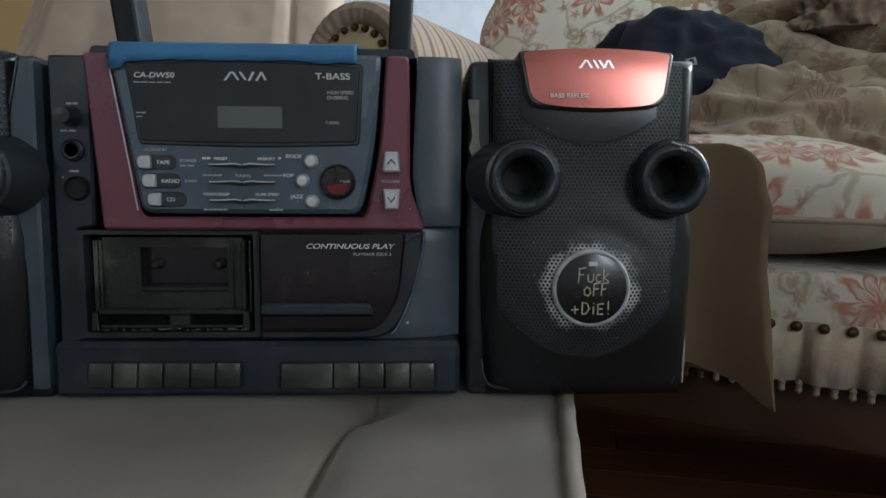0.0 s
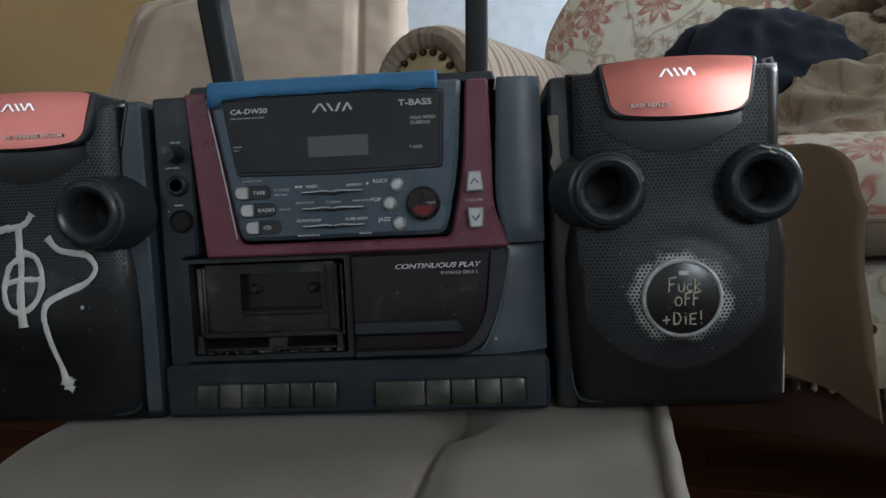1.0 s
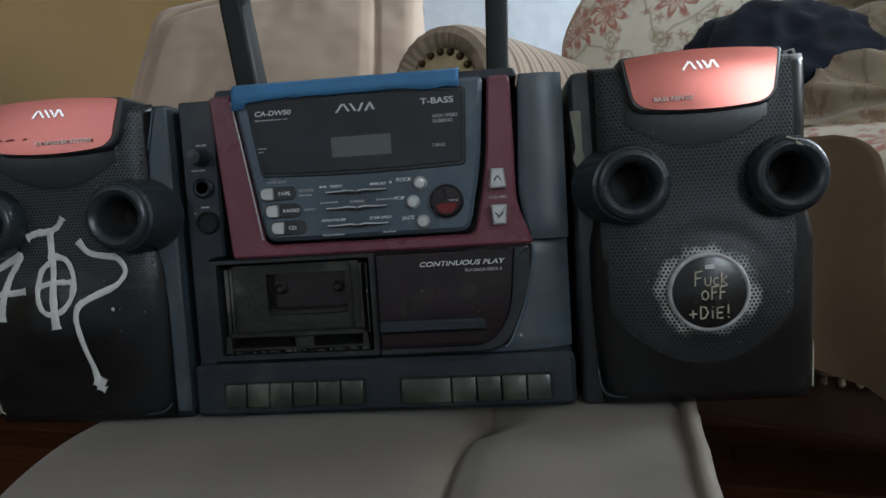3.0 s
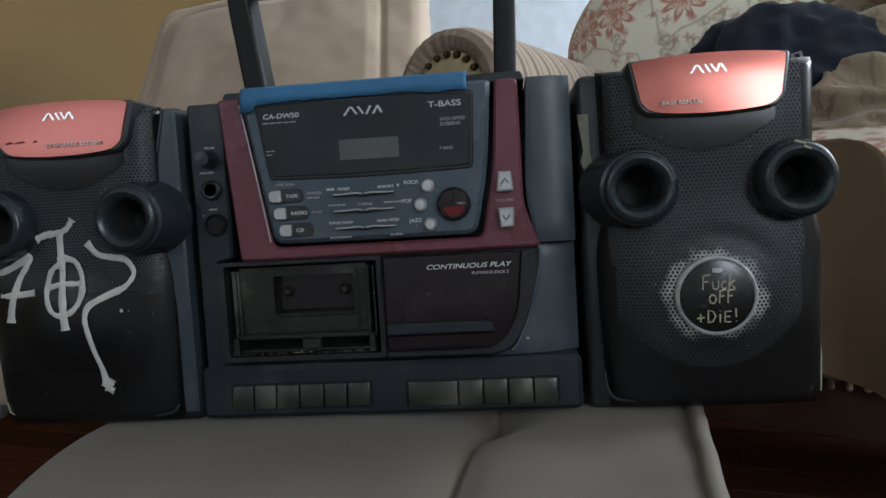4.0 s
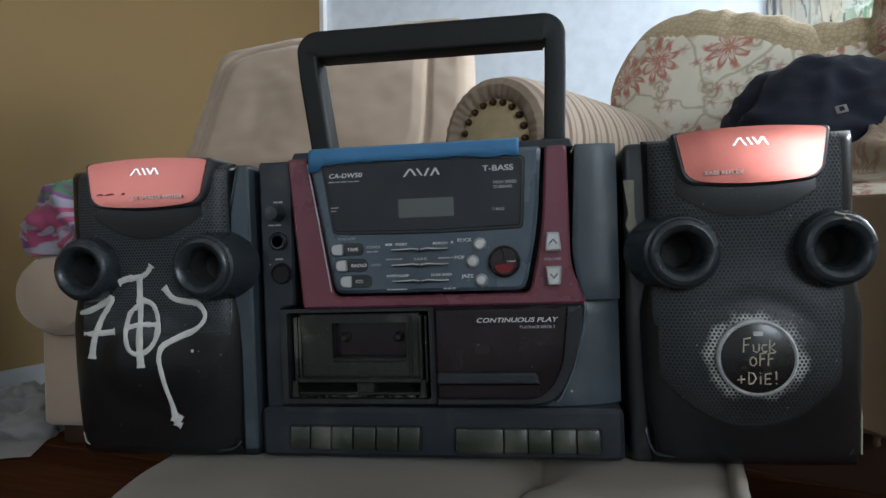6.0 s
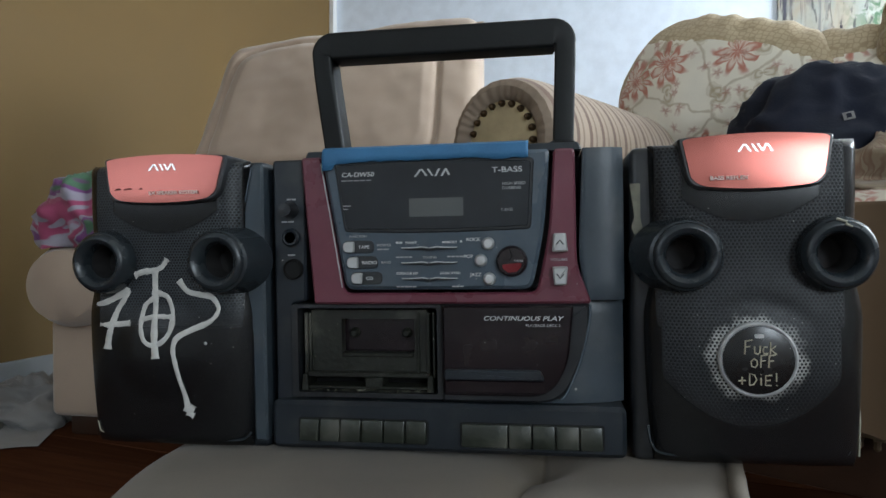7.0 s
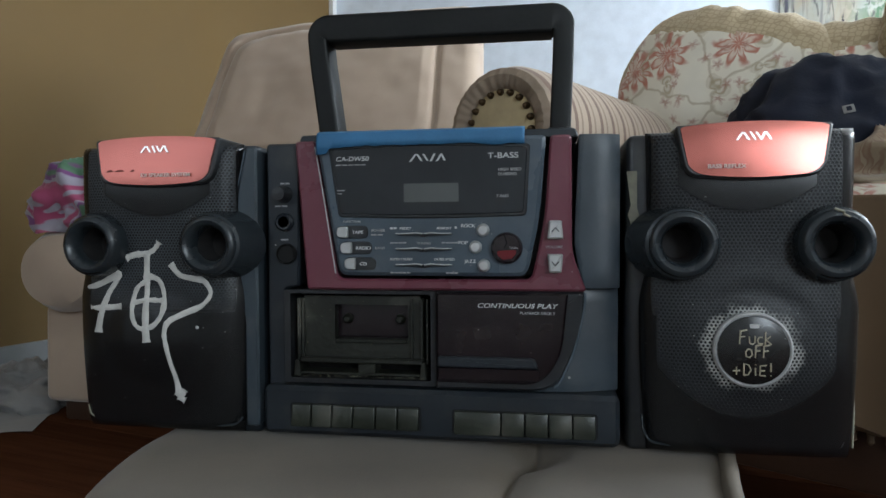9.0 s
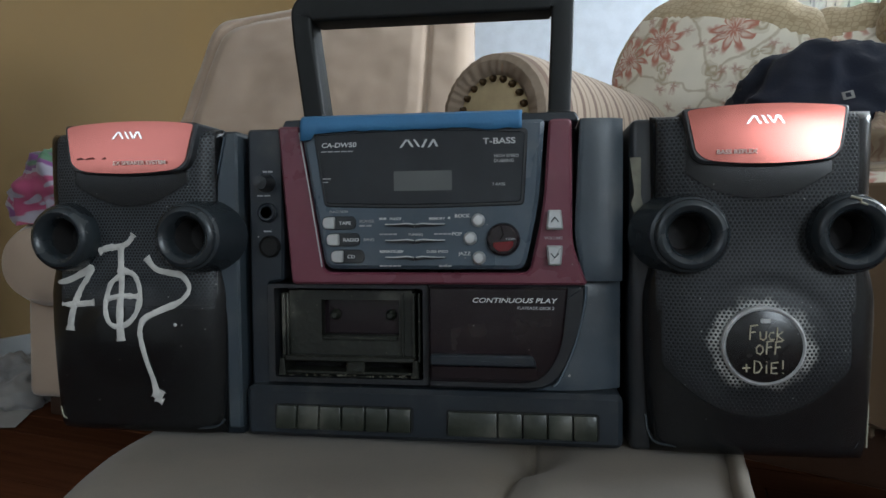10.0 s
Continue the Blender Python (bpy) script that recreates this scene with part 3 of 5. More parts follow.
# ---- ottoman under the boombox ----
def ottoman():
    root = thing("ottoman", pose(0, 0, 0), "taupe suede ottoman with piping and a seam dimple", "ottoman")

    def top(p):
        x, y = p.x, p.y
        q = p.copy()
        t = (y + 0.32) / 0.62
        half_l, half_r = 0.296 - 2.4 * max(0.0, -y) ** 2, 0.158 + 0.122 * t
        q.x = x * (half_l if x < 0 else half_r) / 0.25
        if q.z > 0:
            d = abs(q.x - 0.081 - 0.03 * y + 0.022 * (1 - math.exp(-max(0.0, -y) / 0.04)))
            q.z -= (0.004 * math.exp(-(d / 0.0025) ** 2) + 0.006 * math.exp(-(d / 0.016) ** 2)) * (1 if y < 0.03 else math.exp(-((y - 0.03) / 0.03) ** 2))
            q.z -= 0.012 * math.exp(-((q.x - 0.083) ** 2 + (y - 0.005) ** 2) / 0.0007)
            q.z += 0.0175 * q.x
        return q

    bm = bmesh.new()
    n, m_ = 220, 90
    grid = []
    for j in range(m_ + 1):
        row = []
        for i in range(n + 1):
            x, y = -0.25 + 0.5 * i / n, -0.32 + 0.62 * j / m_
            e = max(0, (-x - 0.18) / 0.07)
            z = 0.403 - 0.075 * e ** 2.4 + 0.004 * noise.noise((x * 9, y * 9, 2))
            ey = max(0, (-y - 0.22) / 0.10, (y - 0.2) / 0.10)
            z -= 0.05 * ey ** 2.4
            p = top(Vector((x, y, z)))
            row.append(bm.verts.new(p))
        grid.append(row)
    for j in range(m_):
        for i in range(n):
            bm.faces.new((grid[j][i], grid[j][i + 1], grid[j + 1][i + 1], grid[j + 1][i]))
    rim = [grid[0][i] for i in range(n + 1)] + [grid[j][n] for j in range(1, m_ + 1)] + [grid[m_][i] for i in range(n - 1, -1, -1)] + [grid[j][0] for j in range(m_ - 1, 0, -1)]
    low = [bm.verts.new((v.co.x * 0.98, v.co.y * 0.98, 0.27)) for v in rim]
    for i in range(len(rim)):
        bm.faces.new((rim[i - 1], rim[i], low[i], low[i - 1]))
    bm.faces.new(low)
    part("cushion", bm, M_seat, root, soft=True)
    part("base", box(-0.19, 0.155, -0.28, 0.26, 0.10, 0.275, 0.012), M_seat, root)
    line = [(0.158 + 0.122 * (y + 0.32) / 0.62 + 0.004 + 0.0012 * noise.noise((y * 30, 0, 5)), y, 0.405) for y in [-0.26 + 0.02 * i for i in range(25)]]
    part("piping", tube(line, 0.0065, 10), M_piping, root, "grey-taupe welt piping")
    line = [(-0.297 + 2.4 * max(0.0, -y) ** 2, y, 0.327) for y in [-0.24 + 0.02 * i for i in range(22)]]
    part("piping", tube(line, 0.0060, 10), M_piping, root, "grey-taupe welt piping")
    for x in (-0.165, 0.13):
        for y in (-0.25, 0.23):
            part("leg", lathe([(0.018, 0), (0.026, 0.105)], 16), M_wood_dark, root, "", True, pose(x, y, 0, 90))
    return root


ottoman()


# ---- boombox: centre unit ----
BASE = pose(0, 0, 0.408, 0, -1.2, 0)     # it leans a degree with the cushion


def recess_ring(pts_out, pts_in, y0, y1):
    """A frame between two outlines of equal count."""
    bm = bmesh.new()
    rings = [[bm.verts.new((p[0], y, p[1])) for p in ps] for ps, y in ((pts_out, y1), (pts_out, y0), (pts_in, y0), (pts_in, y1))]
    for a, b in zip(rings, rings[1:] + rings[:1]):
        for i in range(len(a)):
            bm.faces.new((a[i - 1], a[i], b[i], b[i - 1]))
    return bm


def rect(x0, x1, z0, z1, r=0.002):
    return fillet([(x0, z0), (x1, z0), (x1, z1), (x0, z1)], r)


def boombox():
    root = thing("boombox", BASE, "dark blue-grey cassette boombox with maroon front strips, dusty and worn", "boombox")
    # shell, with the two deck bays left open at the front
    bm = box(-0.147, 0.147, 0.045, 0.215, -0.005, 0.243, 0.006)
    part("rear_shell", bm, M_black, root)
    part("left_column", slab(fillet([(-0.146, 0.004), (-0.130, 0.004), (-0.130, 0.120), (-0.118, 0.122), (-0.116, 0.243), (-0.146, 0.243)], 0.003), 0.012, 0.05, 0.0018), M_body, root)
    def bulge(left, right, z0, z1, y0, depth, n=16, m_=14):
        """A panel that turns away towards its right side."""
        b = bmesh.new()
        g = []
        for q in range(m_ + 1):
            z = z0 + (z1 - z0) * q / m_
            a, c = left(z), right
            ez = 0.0015 if q in (0, m_) else 0.0
            row = [b.verts.new((a, 0.05, z))]
            row += [b.verts.new((a + (c - a) * k / n, y0 + ez + depth * (k / n) ** 3.4 + (0.0015 if k == 0 else 0), z)) for k in range(n + 1)]
            row.append(b.verts.new((c, 0.05, z)))
            g.append(row)
        for r0, r1 in zip(g, g[1:]):
            for k in range(len(r0) - 1):
                b.faces.new((r0[k], r0[k + 1], r1[k + 1], r1[k]))
        b.faces.new(g[0])
        b.faces.new(g[-1])
        return b

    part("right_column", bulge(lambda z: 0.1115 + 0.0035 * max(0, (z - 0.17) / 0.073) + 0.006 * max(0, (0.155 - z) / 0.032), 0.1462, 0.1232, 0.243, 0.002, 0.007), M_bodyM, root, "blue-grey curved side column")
    # the dimmer light on this lower panel is put into its darker tone
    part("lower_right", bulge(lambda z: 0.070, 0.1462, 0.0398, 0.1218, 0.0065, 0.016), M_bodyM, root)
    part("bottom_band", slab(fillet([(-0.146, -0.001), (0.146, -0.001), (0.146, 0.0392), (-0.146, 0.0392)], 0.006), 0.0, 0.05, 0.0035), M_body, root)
    part("top_deck", slab(fillet([(-0.115, 0.2415), (0.115, 0.2415), (0.112, 0.2485), (-0.112, 0.2485)], 0.002), 0.006, 0.20, 0.001), M_body, root)
    # maroon surround: left strip, foot strip and right strip in one moulding
    part("maroon_trim", slab(fillet([(-0.1165, 0.243), (-0.107, 0.1205), (0.121, 0.1205), (0.1095, 0.150), (0.109, 0.243), (0.0925, 0.243), (0.0885, 0.178), (0.078, 0.1295), (-0.080, 0.1295), (-0.0985, 0.243)],
                                    [0.003, 0.003, 0.004, 0.01, 0.004, 0.004, 0.02, 0.006, 0.006, 0.003]), 0.0015, 0.046, 0.0018), M_maroon, root, "maroon plastic trim round the control panel")
    part("trim_edge", tube([(-0.0985, 0.0008, 0.238), (-0.0905, 0.0008, 0.190), (-0.0818, 0.0008, 0.134)], 0.0006, 6), M_silver, root, "thin bright edge line")
    # control panel
    part("control_panel", slab(fillet([(-0.0965, 0.2425), (-0.0775, 0.1325), (0.0745, 0.1325), (0.0845, 0.178), (0.0895, 0.2425)], [0.004, 0.008, 0.008, 0.02, 0.004]), -0.004, 0.046, 0.003), M_bodyL, root, "grey-blue control panel")
    part("display_bezel", slab(fillet([(-0.0855, 0.237), (-0.003, 0.2395), (0.0775, 0.236), (0.0745, 0.180), (-0.003, 0.178), (-0.0772, 0.180)], [0.004, 0.05, 0.004, 0.004, 0.05, 0.004]), -0.0052, 0.0, 0.001), M_black, root)
    part("display_window", slab(fillet([(-0.0832, 0.2345), (-0.003, 0.2372), (0.0752, 0.2335), (0.0722, 0.1825), (-0.003, 0.1808), (-0.0752, 0.1825)], [0.003, 0.05, 0.003, 0.003, 0.05, 0.003]), -0.0062, -0.003, 0.0006), M_window, root, "glossy dark display window")
    part("lcd", slab(rect(-0.0225, 0.0215, 0.1915, 0.2062, 0.0006), -0.0066, -0.005), M_lcd, root, "unlit grey liquid crystal display")
    # maker's mark as plain strokes
    y = -0.0067
    bm = bmesh.new()
    for k, (x0, x1, up) in enumerate(((-0.018, -0.0125, 1), (-0.0125, -0.008, 0), (-0.0075, -0.003, 0), (-0.0015, 0.0025, 1), (0.0035, 0.008, 1), (0.007, 0.0105, 0))):
        za, zb = (0.2235, 0.2295) if up else (0.2295, 0.2240)
        slab([(x0, za), (x0 + 0.0017, za), (x1 + 0.0009, zb), (x1 - 0.0008, zb)], y, y + 0.0004, bm=bm)
    part("maker_mark", bm, M_silver, root, "silver maker's mark")
    words("CA-DW50", 0.0050, root, M_print, -0.0785, y, 0.2250, wide=1.22, shear=0.15)
    words("T-BASS", 0.0060, root, M_silver, 0.0445, y, 0.2250, wide=1.30)
    words("HIGH SPEED", 0.0032, root, M_printdim, 0.0525, y, 0.2150, wide=1.05)
    words("DUBBING", 0.0032, root, M_printdim, 0.0525, y, 0.2115, wide=1.05)
    words("T-BASS", 0.0030, root, M_printdim, 0.0510, y, 0.1945, wide=1.05)

    def bars(x, z, w, n=1, h=0.0011, mt=M_printdim, yy=-0.0045):
        b = bmesh.new()
        for i in range(n):
            slab([(x + w * i / n, z), (x + w * (i + 0.82) / n, z), (x + w * (i + 0.82) / n, z + h), (x + w * i / n, z + h)], yy, yy + 0.0003, bm=b)
        part("small_print", b, mt, root)

    bars(-0.0785, 0.2215, 0.026, 5, 0.0007, yy=y)
    bars(-0.0775, 0.2010, 0.007, 2, 0.0008, yy=y)
    bars(-0.0775, 0.1985, 0.005, 1, 0.0006, yy=y)
    # function buttons
    for i, (bx, bz, w) in enumerate((( -0.0735, 0.1678, "TAPE"), (-0.0705, 0.1550, "RADIO"), (-0.0672, 0.1422, "CD"))):
        part("button_socket", slab(fillet([(bx - 0.0055, bz - 0.0052), (bx + 0.021, bz - 0.0052), (bx + 0.021, bz + 0.0052), (bx - 0.0055, bz + 0.0052)], 0.005), -0.0047, -0.002, 0.0006), M_black, root)
        part("function_button", slab(fillet([(bx - 0.0045, bz - 0.0045), (bx + 0.0045, bz - 0.0045), (bx + 0.0045, bz + 0.0045), (bx - 0.0045, bz + 0.0045)], [0.0043, 0.0012, 0.0012, 0.0043]), -0.0085, -0.003, 0.0007), M_button, root, "silver push button")
        words(w, 0.0036, root, M_print, bx + 0.0075, -0.0049, bz - 0.0013, wide=1.15)
    words("FUNCTION", 0.0026, root, M_printdim, -0.0735, -0.0044, 0.1755, wide=1.1)
    words("POWER", 0.0030, root, M_printdim, -0.0500, -0.0044, 0.1680, wide=1.1)
    bars(-0.0500, 0.1650, 0.0105, 2)
    words("BAND", 0.0028, root, M_printdim, -0.0470, -0.0044, 0.1540, wide=1.1)
    # tuning rockers
    for z, a, b_ in ((0.1665, "PRESET", "MEMORY"), (0.1545, "", ""), (0.1418, "REPEAT/SLEEP", "DUBB SPEED")):
        for s in (-1, 1):
            pts = [(-0.0068 + s * 0.0006, z - 0.0002)] + [(-0.0068 + s * (0.0006 + 0.022 * t), z + 0.0014 * (1 - t) - 0.0022 * (1 - t) * t) for t in (0.25, 0.5, 0.75, 1.0)]
            low = [(p[0], p[1] - 0.0024 * (1 - 0.75 * i / 4)) for i, p in enumerate(pts)]
            part("rocker", slab(pts + low[::-1], -0.0072, -0.002, 0.0005), M_black, root)
            part("rocker_edge", tube([(p[0], -0.0072, p[1]) for p in pts], 0.0005, 6), M_silver, root, "bright rocker edge")
        if a:
            words(a, 0.0027, root, M_print, -0.0345 if z < 0.15 else -0.0265, -0.0044, z + 0.0032, wide=1.1)
            words(b_, 0.0027, root, M_print, 0.0015 if z < 0.15 else 0.0035, -0.0044, z + 0.0032, wide=1.1)
    words("TUNING", 0.0027, root, M_printdim, -0.0125, -0.0044, 0.1578, wide=1.1)
    bars(-0.0345, 0.1585, 0.014, 4)
    bars(0.0075, 0.1585, 0.0135, 4)
    bars(-0.0345, 0.1700, 0.006, 2, 0.0016, M_print)
    bars(0.0180, 0.1702, 0.0020, 1, 0.0017, M_print)
    bars(-0.0345, 0.1345, 0.017, 5)
    bars(0.0110, 0.1345, 0.010, 3)
    # preset equaliser buttons
    for bx, bz, w in ((0.0405, 0.1690, "ROCK"), (0.0345, 0.1556, "POP"), (0.0410, 0.1410, "JAZZ")):
        part("equaliser_button", lathe([(0.0, -0.0088), (0.0032, -0.0086), (0.0045, -0.0074), (0.0050, -0.0055), (0.0053, -0.002)], 24), M_button, root, "round silver push button", True, pose(bx, 0, bz))
        words(w, 0.0037, root, M_print, bx - 0.0062, -0.0044, bz + 0.0022, "RIGHT", wide=1.1)
    # bass dial
    dial = part("bass_dial", lathe([(0.0, -0.0105), (0.0102, -0.0102), (0.0118, -0.0085), (0.0125, -0.004), (0.0135, -0.0035), (0.0138, -0.001)], 40), M_dial, root, "dark round dial with a red sector", True, pose(0.0590, 0, 0.1548))
    wedge = fillet([(-0.0072, -0.0022), (0.0000, -0.0015), (0.0078, -0.0012), (0.0075, -0.0045), (0.0042, -0.0082), (-0.0030, -0.0088), (-0.0068, -0.0055)], 0.0010)
    part("red_sector", slab(wedge, -0.0110, -0.0100, 0.0002), M_red, dial, "deep red sector")
    part("pointer_line", tube([(-0.0015, -0.0108, 0.0105), (0.0005, -0.0108, 0.004), (-0.002, -0.0108, 0.0)], 0.0004, 6), M_deep, dial)
    words("T-BASS", 0.0022, dial, M_printdim, 0.0022, -0.0109, -0.0004)
    # volume keys
    for bz, up in ((0.1690, 1), (0.1428, 0)):
        w0, w1 = (0.0062, 0.0047) if up else (0.0047, 0.0060)
        vk = part("volume_key", slab(fillet([(-w0, -0.0072), (w0, -0.0072), (w1, 0.0072), (-w1, 0.0072)], 0.0012), -0.0052, 0.002, 0.0012), M_button, root, "silver volume key with an arrow", True, pose(0.0965, 0, bz))
        s = 1 if up else -1
        part("arrow", tube([(-0.0028, -0.0053, -0.0016 * s), (0, -0.0053, 0.0018 * s), (0.0028, -0.0053, -0.0016 * s)], 0.0005, 6), M_black, vk)
    words("VOLUME", 0.0030, root, M_printdim, 0.0890, 0.0011, 0.1545, wide=1.15)
    # headphone side: knob and two sockets
    part("mixing_knob", lathe([(0, -0.002), (0.0055, -0.0015), (0.0062, 0.004), (0.0075, 0.013)], 24), M_black, root, "small black knob", True, pose(-0.1305, 0, 0.200))
    part("socket_ring", lathe([(0.0048, 0.0085), (0.0062, 0.0080), (0.0078, 0.0095), (0.0080, 0.014), (0.0048, 0.014), (0.0048, 0.0085)], 28), M_body, root, "", True, pose(-0.1300, 0, 0.1765))
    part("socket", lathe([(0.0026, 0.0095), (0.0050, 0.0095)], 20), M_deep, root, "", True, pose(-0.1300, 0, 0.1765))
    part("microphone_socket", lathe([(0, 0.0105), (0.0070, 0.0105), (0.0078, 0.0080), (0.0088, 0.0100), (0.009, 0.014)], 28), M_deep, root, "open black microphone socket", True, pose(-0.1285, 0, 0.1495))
    bars(-0.1335, 0.2085, 0.009, 2, 0.0014, M_printdim, 0.0115)
    bars(-0.1385, 0.1895, 0.012, 2, 0.0012, M_printdim, 0.0115)
    bars(-0.1335, 0.1610, 0.008, 1, 0.0012, M_printdim, 0.0115)
    # left tape deck: door missing, inner carrier shows
    bay = part("deck_bay", recess_ring(rect(-0.1300, 0.0000, 0.0410, 0.1195, 0.002), rect(-0.1245, -0.0040, 0.0450, 0.1165, 0.002), 0.008, 0.046), M_black, root, "open cassette bay without its door")
    # shade at the back of the bay is given by the near-black colour
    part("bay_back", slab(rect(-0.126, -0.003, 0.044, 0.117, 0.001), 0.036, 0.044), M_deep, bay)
    W_ = [(-0.0880, 0.0775), (-0.0245, 0.0775), (-0.0245, 0.1065), (-0.0880, 0.1065)]
    part("carrier", recess_ring([(-0.1150, 0.0615), (-0.0140, 0.0615), (-0.0140, 0.1140), (-0.1150, 0.1140)], W_, 0.016, 0.03), M_dirty, bay, "dusty olive-black cassette carrier")
    part("carrier_window", slab(W_, 0.026, 0.03), M_deckdoor, bay)
    for hx in (-0.0790, -0.0330):
        part("spindle", lathe([(0, 0.0195), (0.0022, 0.0195), (0.0038, 0.022), (0.0048, 0.027)], 14), M_dirty, bay, "", True, pose(hx, 0, 0.0935))
    part("carrier_lip", slab(rect(-0.0870, -0.0255, 0.0745, 0.0772, 0.001), 0.0135, 0.02, 0.0006), M_dirty, bay)
    for gx, gw in ((-0.1200, 0.003), (-0.1160, 0.0018), (-0.0215, 0.0016), (-0.0135, 0.0022), (-0.0085, 0.0016)):
        part("guide_rail", slab(rect(gx, gx + gw, 0.058, 0.1120, 0.0006), 0.012, 0.03, 0.0004), M_dirty, bay)
    part("carrier_foot", slab(fillet([(-0.117, 0.0575), (-0.012, 0.0575), (-0.010, 0.0622), (-0.118, 0.0622)], 0.001), 0.010, 0.03, 0.001), M_dirty, bay)
    part("head_bridge", slab(rect(-0.116, -0.010, 0.0478, 0.0498, 0.0008), 0.010, 0.03, 0.0005), M_dirty, bay)
    part("tape_head", slab(rect(-0.0665, -0.0515, 0.0490, 0.0575, 0.001), 0.0095, 0.03, 0.001), M_dirty, bay, "dusty tape head")
    for gx in (-0.119, -0.0105):
        part("hinge", slab(fillet([(gx - 0.003, 0.046), (gx + 0.003, 0.046), (gx + 0.0018, 0.060), (gx - 0.0018, 0.060)], 0.001), 0.008, 0.03, 0.0006), M_dirty, bay)
    rng = random.Random(4)
    bm = bmesh.new()
    for i in range(90):
        gx, gz, g = rng.uniform(-0.118, -0.010), 0.0462 + abs(rng.gauss(0, 0.0007)), rng.uniform(0.0003, 0.0009)
        box(gx, gx + g * 1.6, 0.008, 0.0086, gz, gz + g, bm=bm)
    part("dust_crumbs", bm, M_grime, bay, "pale dust crumbs", False)
    # right tape deck: closed smoked door with a grip
    part("deck_surround", slab(fillet([(0.0005, 0.0405), (0.098, 0.0405), (0.118, 0.090), (0.1195, 0.1200), (0.0005, 0.1200)], [0.002, 0.02, 0.03, 0.002, 0.002]), 0.0035, 0.04, 0.002), M_black, root)
    part("surround_edge", tube(smooth_line([(0.0960, 0.0040, 0.0440), (0.1010, 0.0040, 0.050), (0.1115, 0.0040, 0.075), (0.1185, 0.0040, 0.105), (0.1195, 0.0040, 0.1195)], 6), 0.0011, 8), M_bodyL, root)
    door = part("deck_door", slab(fillet([(0.0020, 0.0465), (0.0860, 0.0465), (0.1015, 0.070), (0.1065, 0.1190), (0.0020, 0.1190)], [0.003, 0.02, 0.03, 0.002, 0.002]), -0.0005, 0.03, 0.0016), M_deckdoor, root, "closed smoked maroon cassette door")
    part("door_grip", slab(fillet([(0.0035, 0.0600), (0.0835, 0.0600), (0.0805, 0.0682), (0.0035, 0.0682)], [0.0022, 0.0022, 0.0038, 0.0022]), -0.0060, 0.003, 0.0012), M_body, door, "grey finger grip bar")
    part("door_foot", slab(fillet([(0.0035, 0.0490), (0.0845, 0.0490), (0.0845, 0.0595), (0.0035, 0.0595)], 0.002), -0.0022, 0.003, 0.001), M_deckdoor, door)
    words("CONTINUOUS PLAY", 0.0050, door, M_silver, 0.0975, -0.0008, 0.1074, "RIGHT", shear=0.25, wide=1.36)
    words("PLAYBACK DECK 2", 0.0029, door, M_printdim, 0.0962, -0.0008, 0.1025, "RIGHT", wide=1.1)
    # deck keys
    for xs, z0, z1 in (((-0.1205, -0.1030, -0.0852, -0.0672, -0.0482, -0.0300, -0.0120), 0.0068, 0.0250), ((0.0160, 0.0540, 0.0728, 0.0912, 0.1098, 0.1278), 0.0058, 0.0242)):
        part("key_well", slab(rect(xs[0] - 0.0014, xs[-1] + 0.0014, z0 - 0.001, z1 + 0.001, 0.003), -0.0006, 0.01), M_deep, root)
        for a, b_ in zip(xs, xs[1:]):
            k = box(a + 0.0004, b_ - 0.0004, -0.0052, 0.006, z0, z1, 0.0016, 2)
            for v in k.verts:
                if v.co.y < 0 and v.co.z > z1 - 0.006:
                    v.co.y += 0.0022
            part("deck_key", k, M_key, root, "dusty dark deck key")
    # painter's tape over the top edge
    bm = bmesh.new()
    n = 60
    rows = []
    for i in range(n + 1):
        t = i / n
        x = -0.0950 + 0.1680 * t
        zl = 0.2345 + 0.0014 * t + 0.0022 * math.sin(math.pi * t) + 0.0006 * math.sin(t * 9) + 0.0009 * noise.noise((t * 22, 0, 1)) - (0.004 if t < 0.06 else 0) - 0.0018 * math.exp(-((t - 0.86) / 0.08) ** 2)
        w = 0.0003 * noise.noise((t * 14, 3, 1))
        rows.append([bm.verts.new(c) for c in ((x, -0.0072 + w, zl), (x, -0.0068 + w, 0.2425), (x, -0.0045, 0.2480), (x, 0.001, 0.2502 + w), (x, 0.016, 0.2500 + w * 2))])
    for a, b_ in zip(rows, rows[1:]):
        for k in range(4):
            bm.faces.new((a[k], b_[k], b_[k + 1], a[k + 1]))
    tp = part("masking_tape", bm, M_tape, root, "strip of blue painter's tape")
    sol = tp.modifiers.new("thickness", "SOLIDIFY")
    sol.thickness = 0.0003
    # handle: rounded bar on two arms
    def bend(c, r, a0, a1, n=8):
        return [Vector((c[0] + r * math.cos(radians(a0 + (a1 - a0) * k / n)), 0, c[1] + r * math.sin(radians(a0 + (a1 - a0) * k / n)))) for k in range(n + 1)]

    line = [Vector((-0.0985 - 0.0105 * k / 8, 0, 0.250 + 0.078 * k / 8)) for k in range(8)]
    line += bend((-0.0995, 0.3360), 0.0100, 172, 90)
    line += [Vector((-0.09 + 0.175 * k / 8, 0, 0.3460 - 0.0005 * k / 8)) for k in range(9)]
    line += bend((0.0940, 0.3355), 0.0100, 88, 0)
    line += [Vector((0.1040 - 0.003 * k / 8, 0, 0.328 - 0.078 * k / 8)) for k in range(1, 9)]
    bm = bmesh.new()
    rings = []
    for i, p in enumerate(line):
        d = (line[min(i + 1, len(line) - 1)] - line[max(i - 1, 0)]).normalized()
        nrm = Vector((d.z, 0, -d.x))
        flatness = abs(d.x)
        w = 0.0086 + 0.0036 * flatness
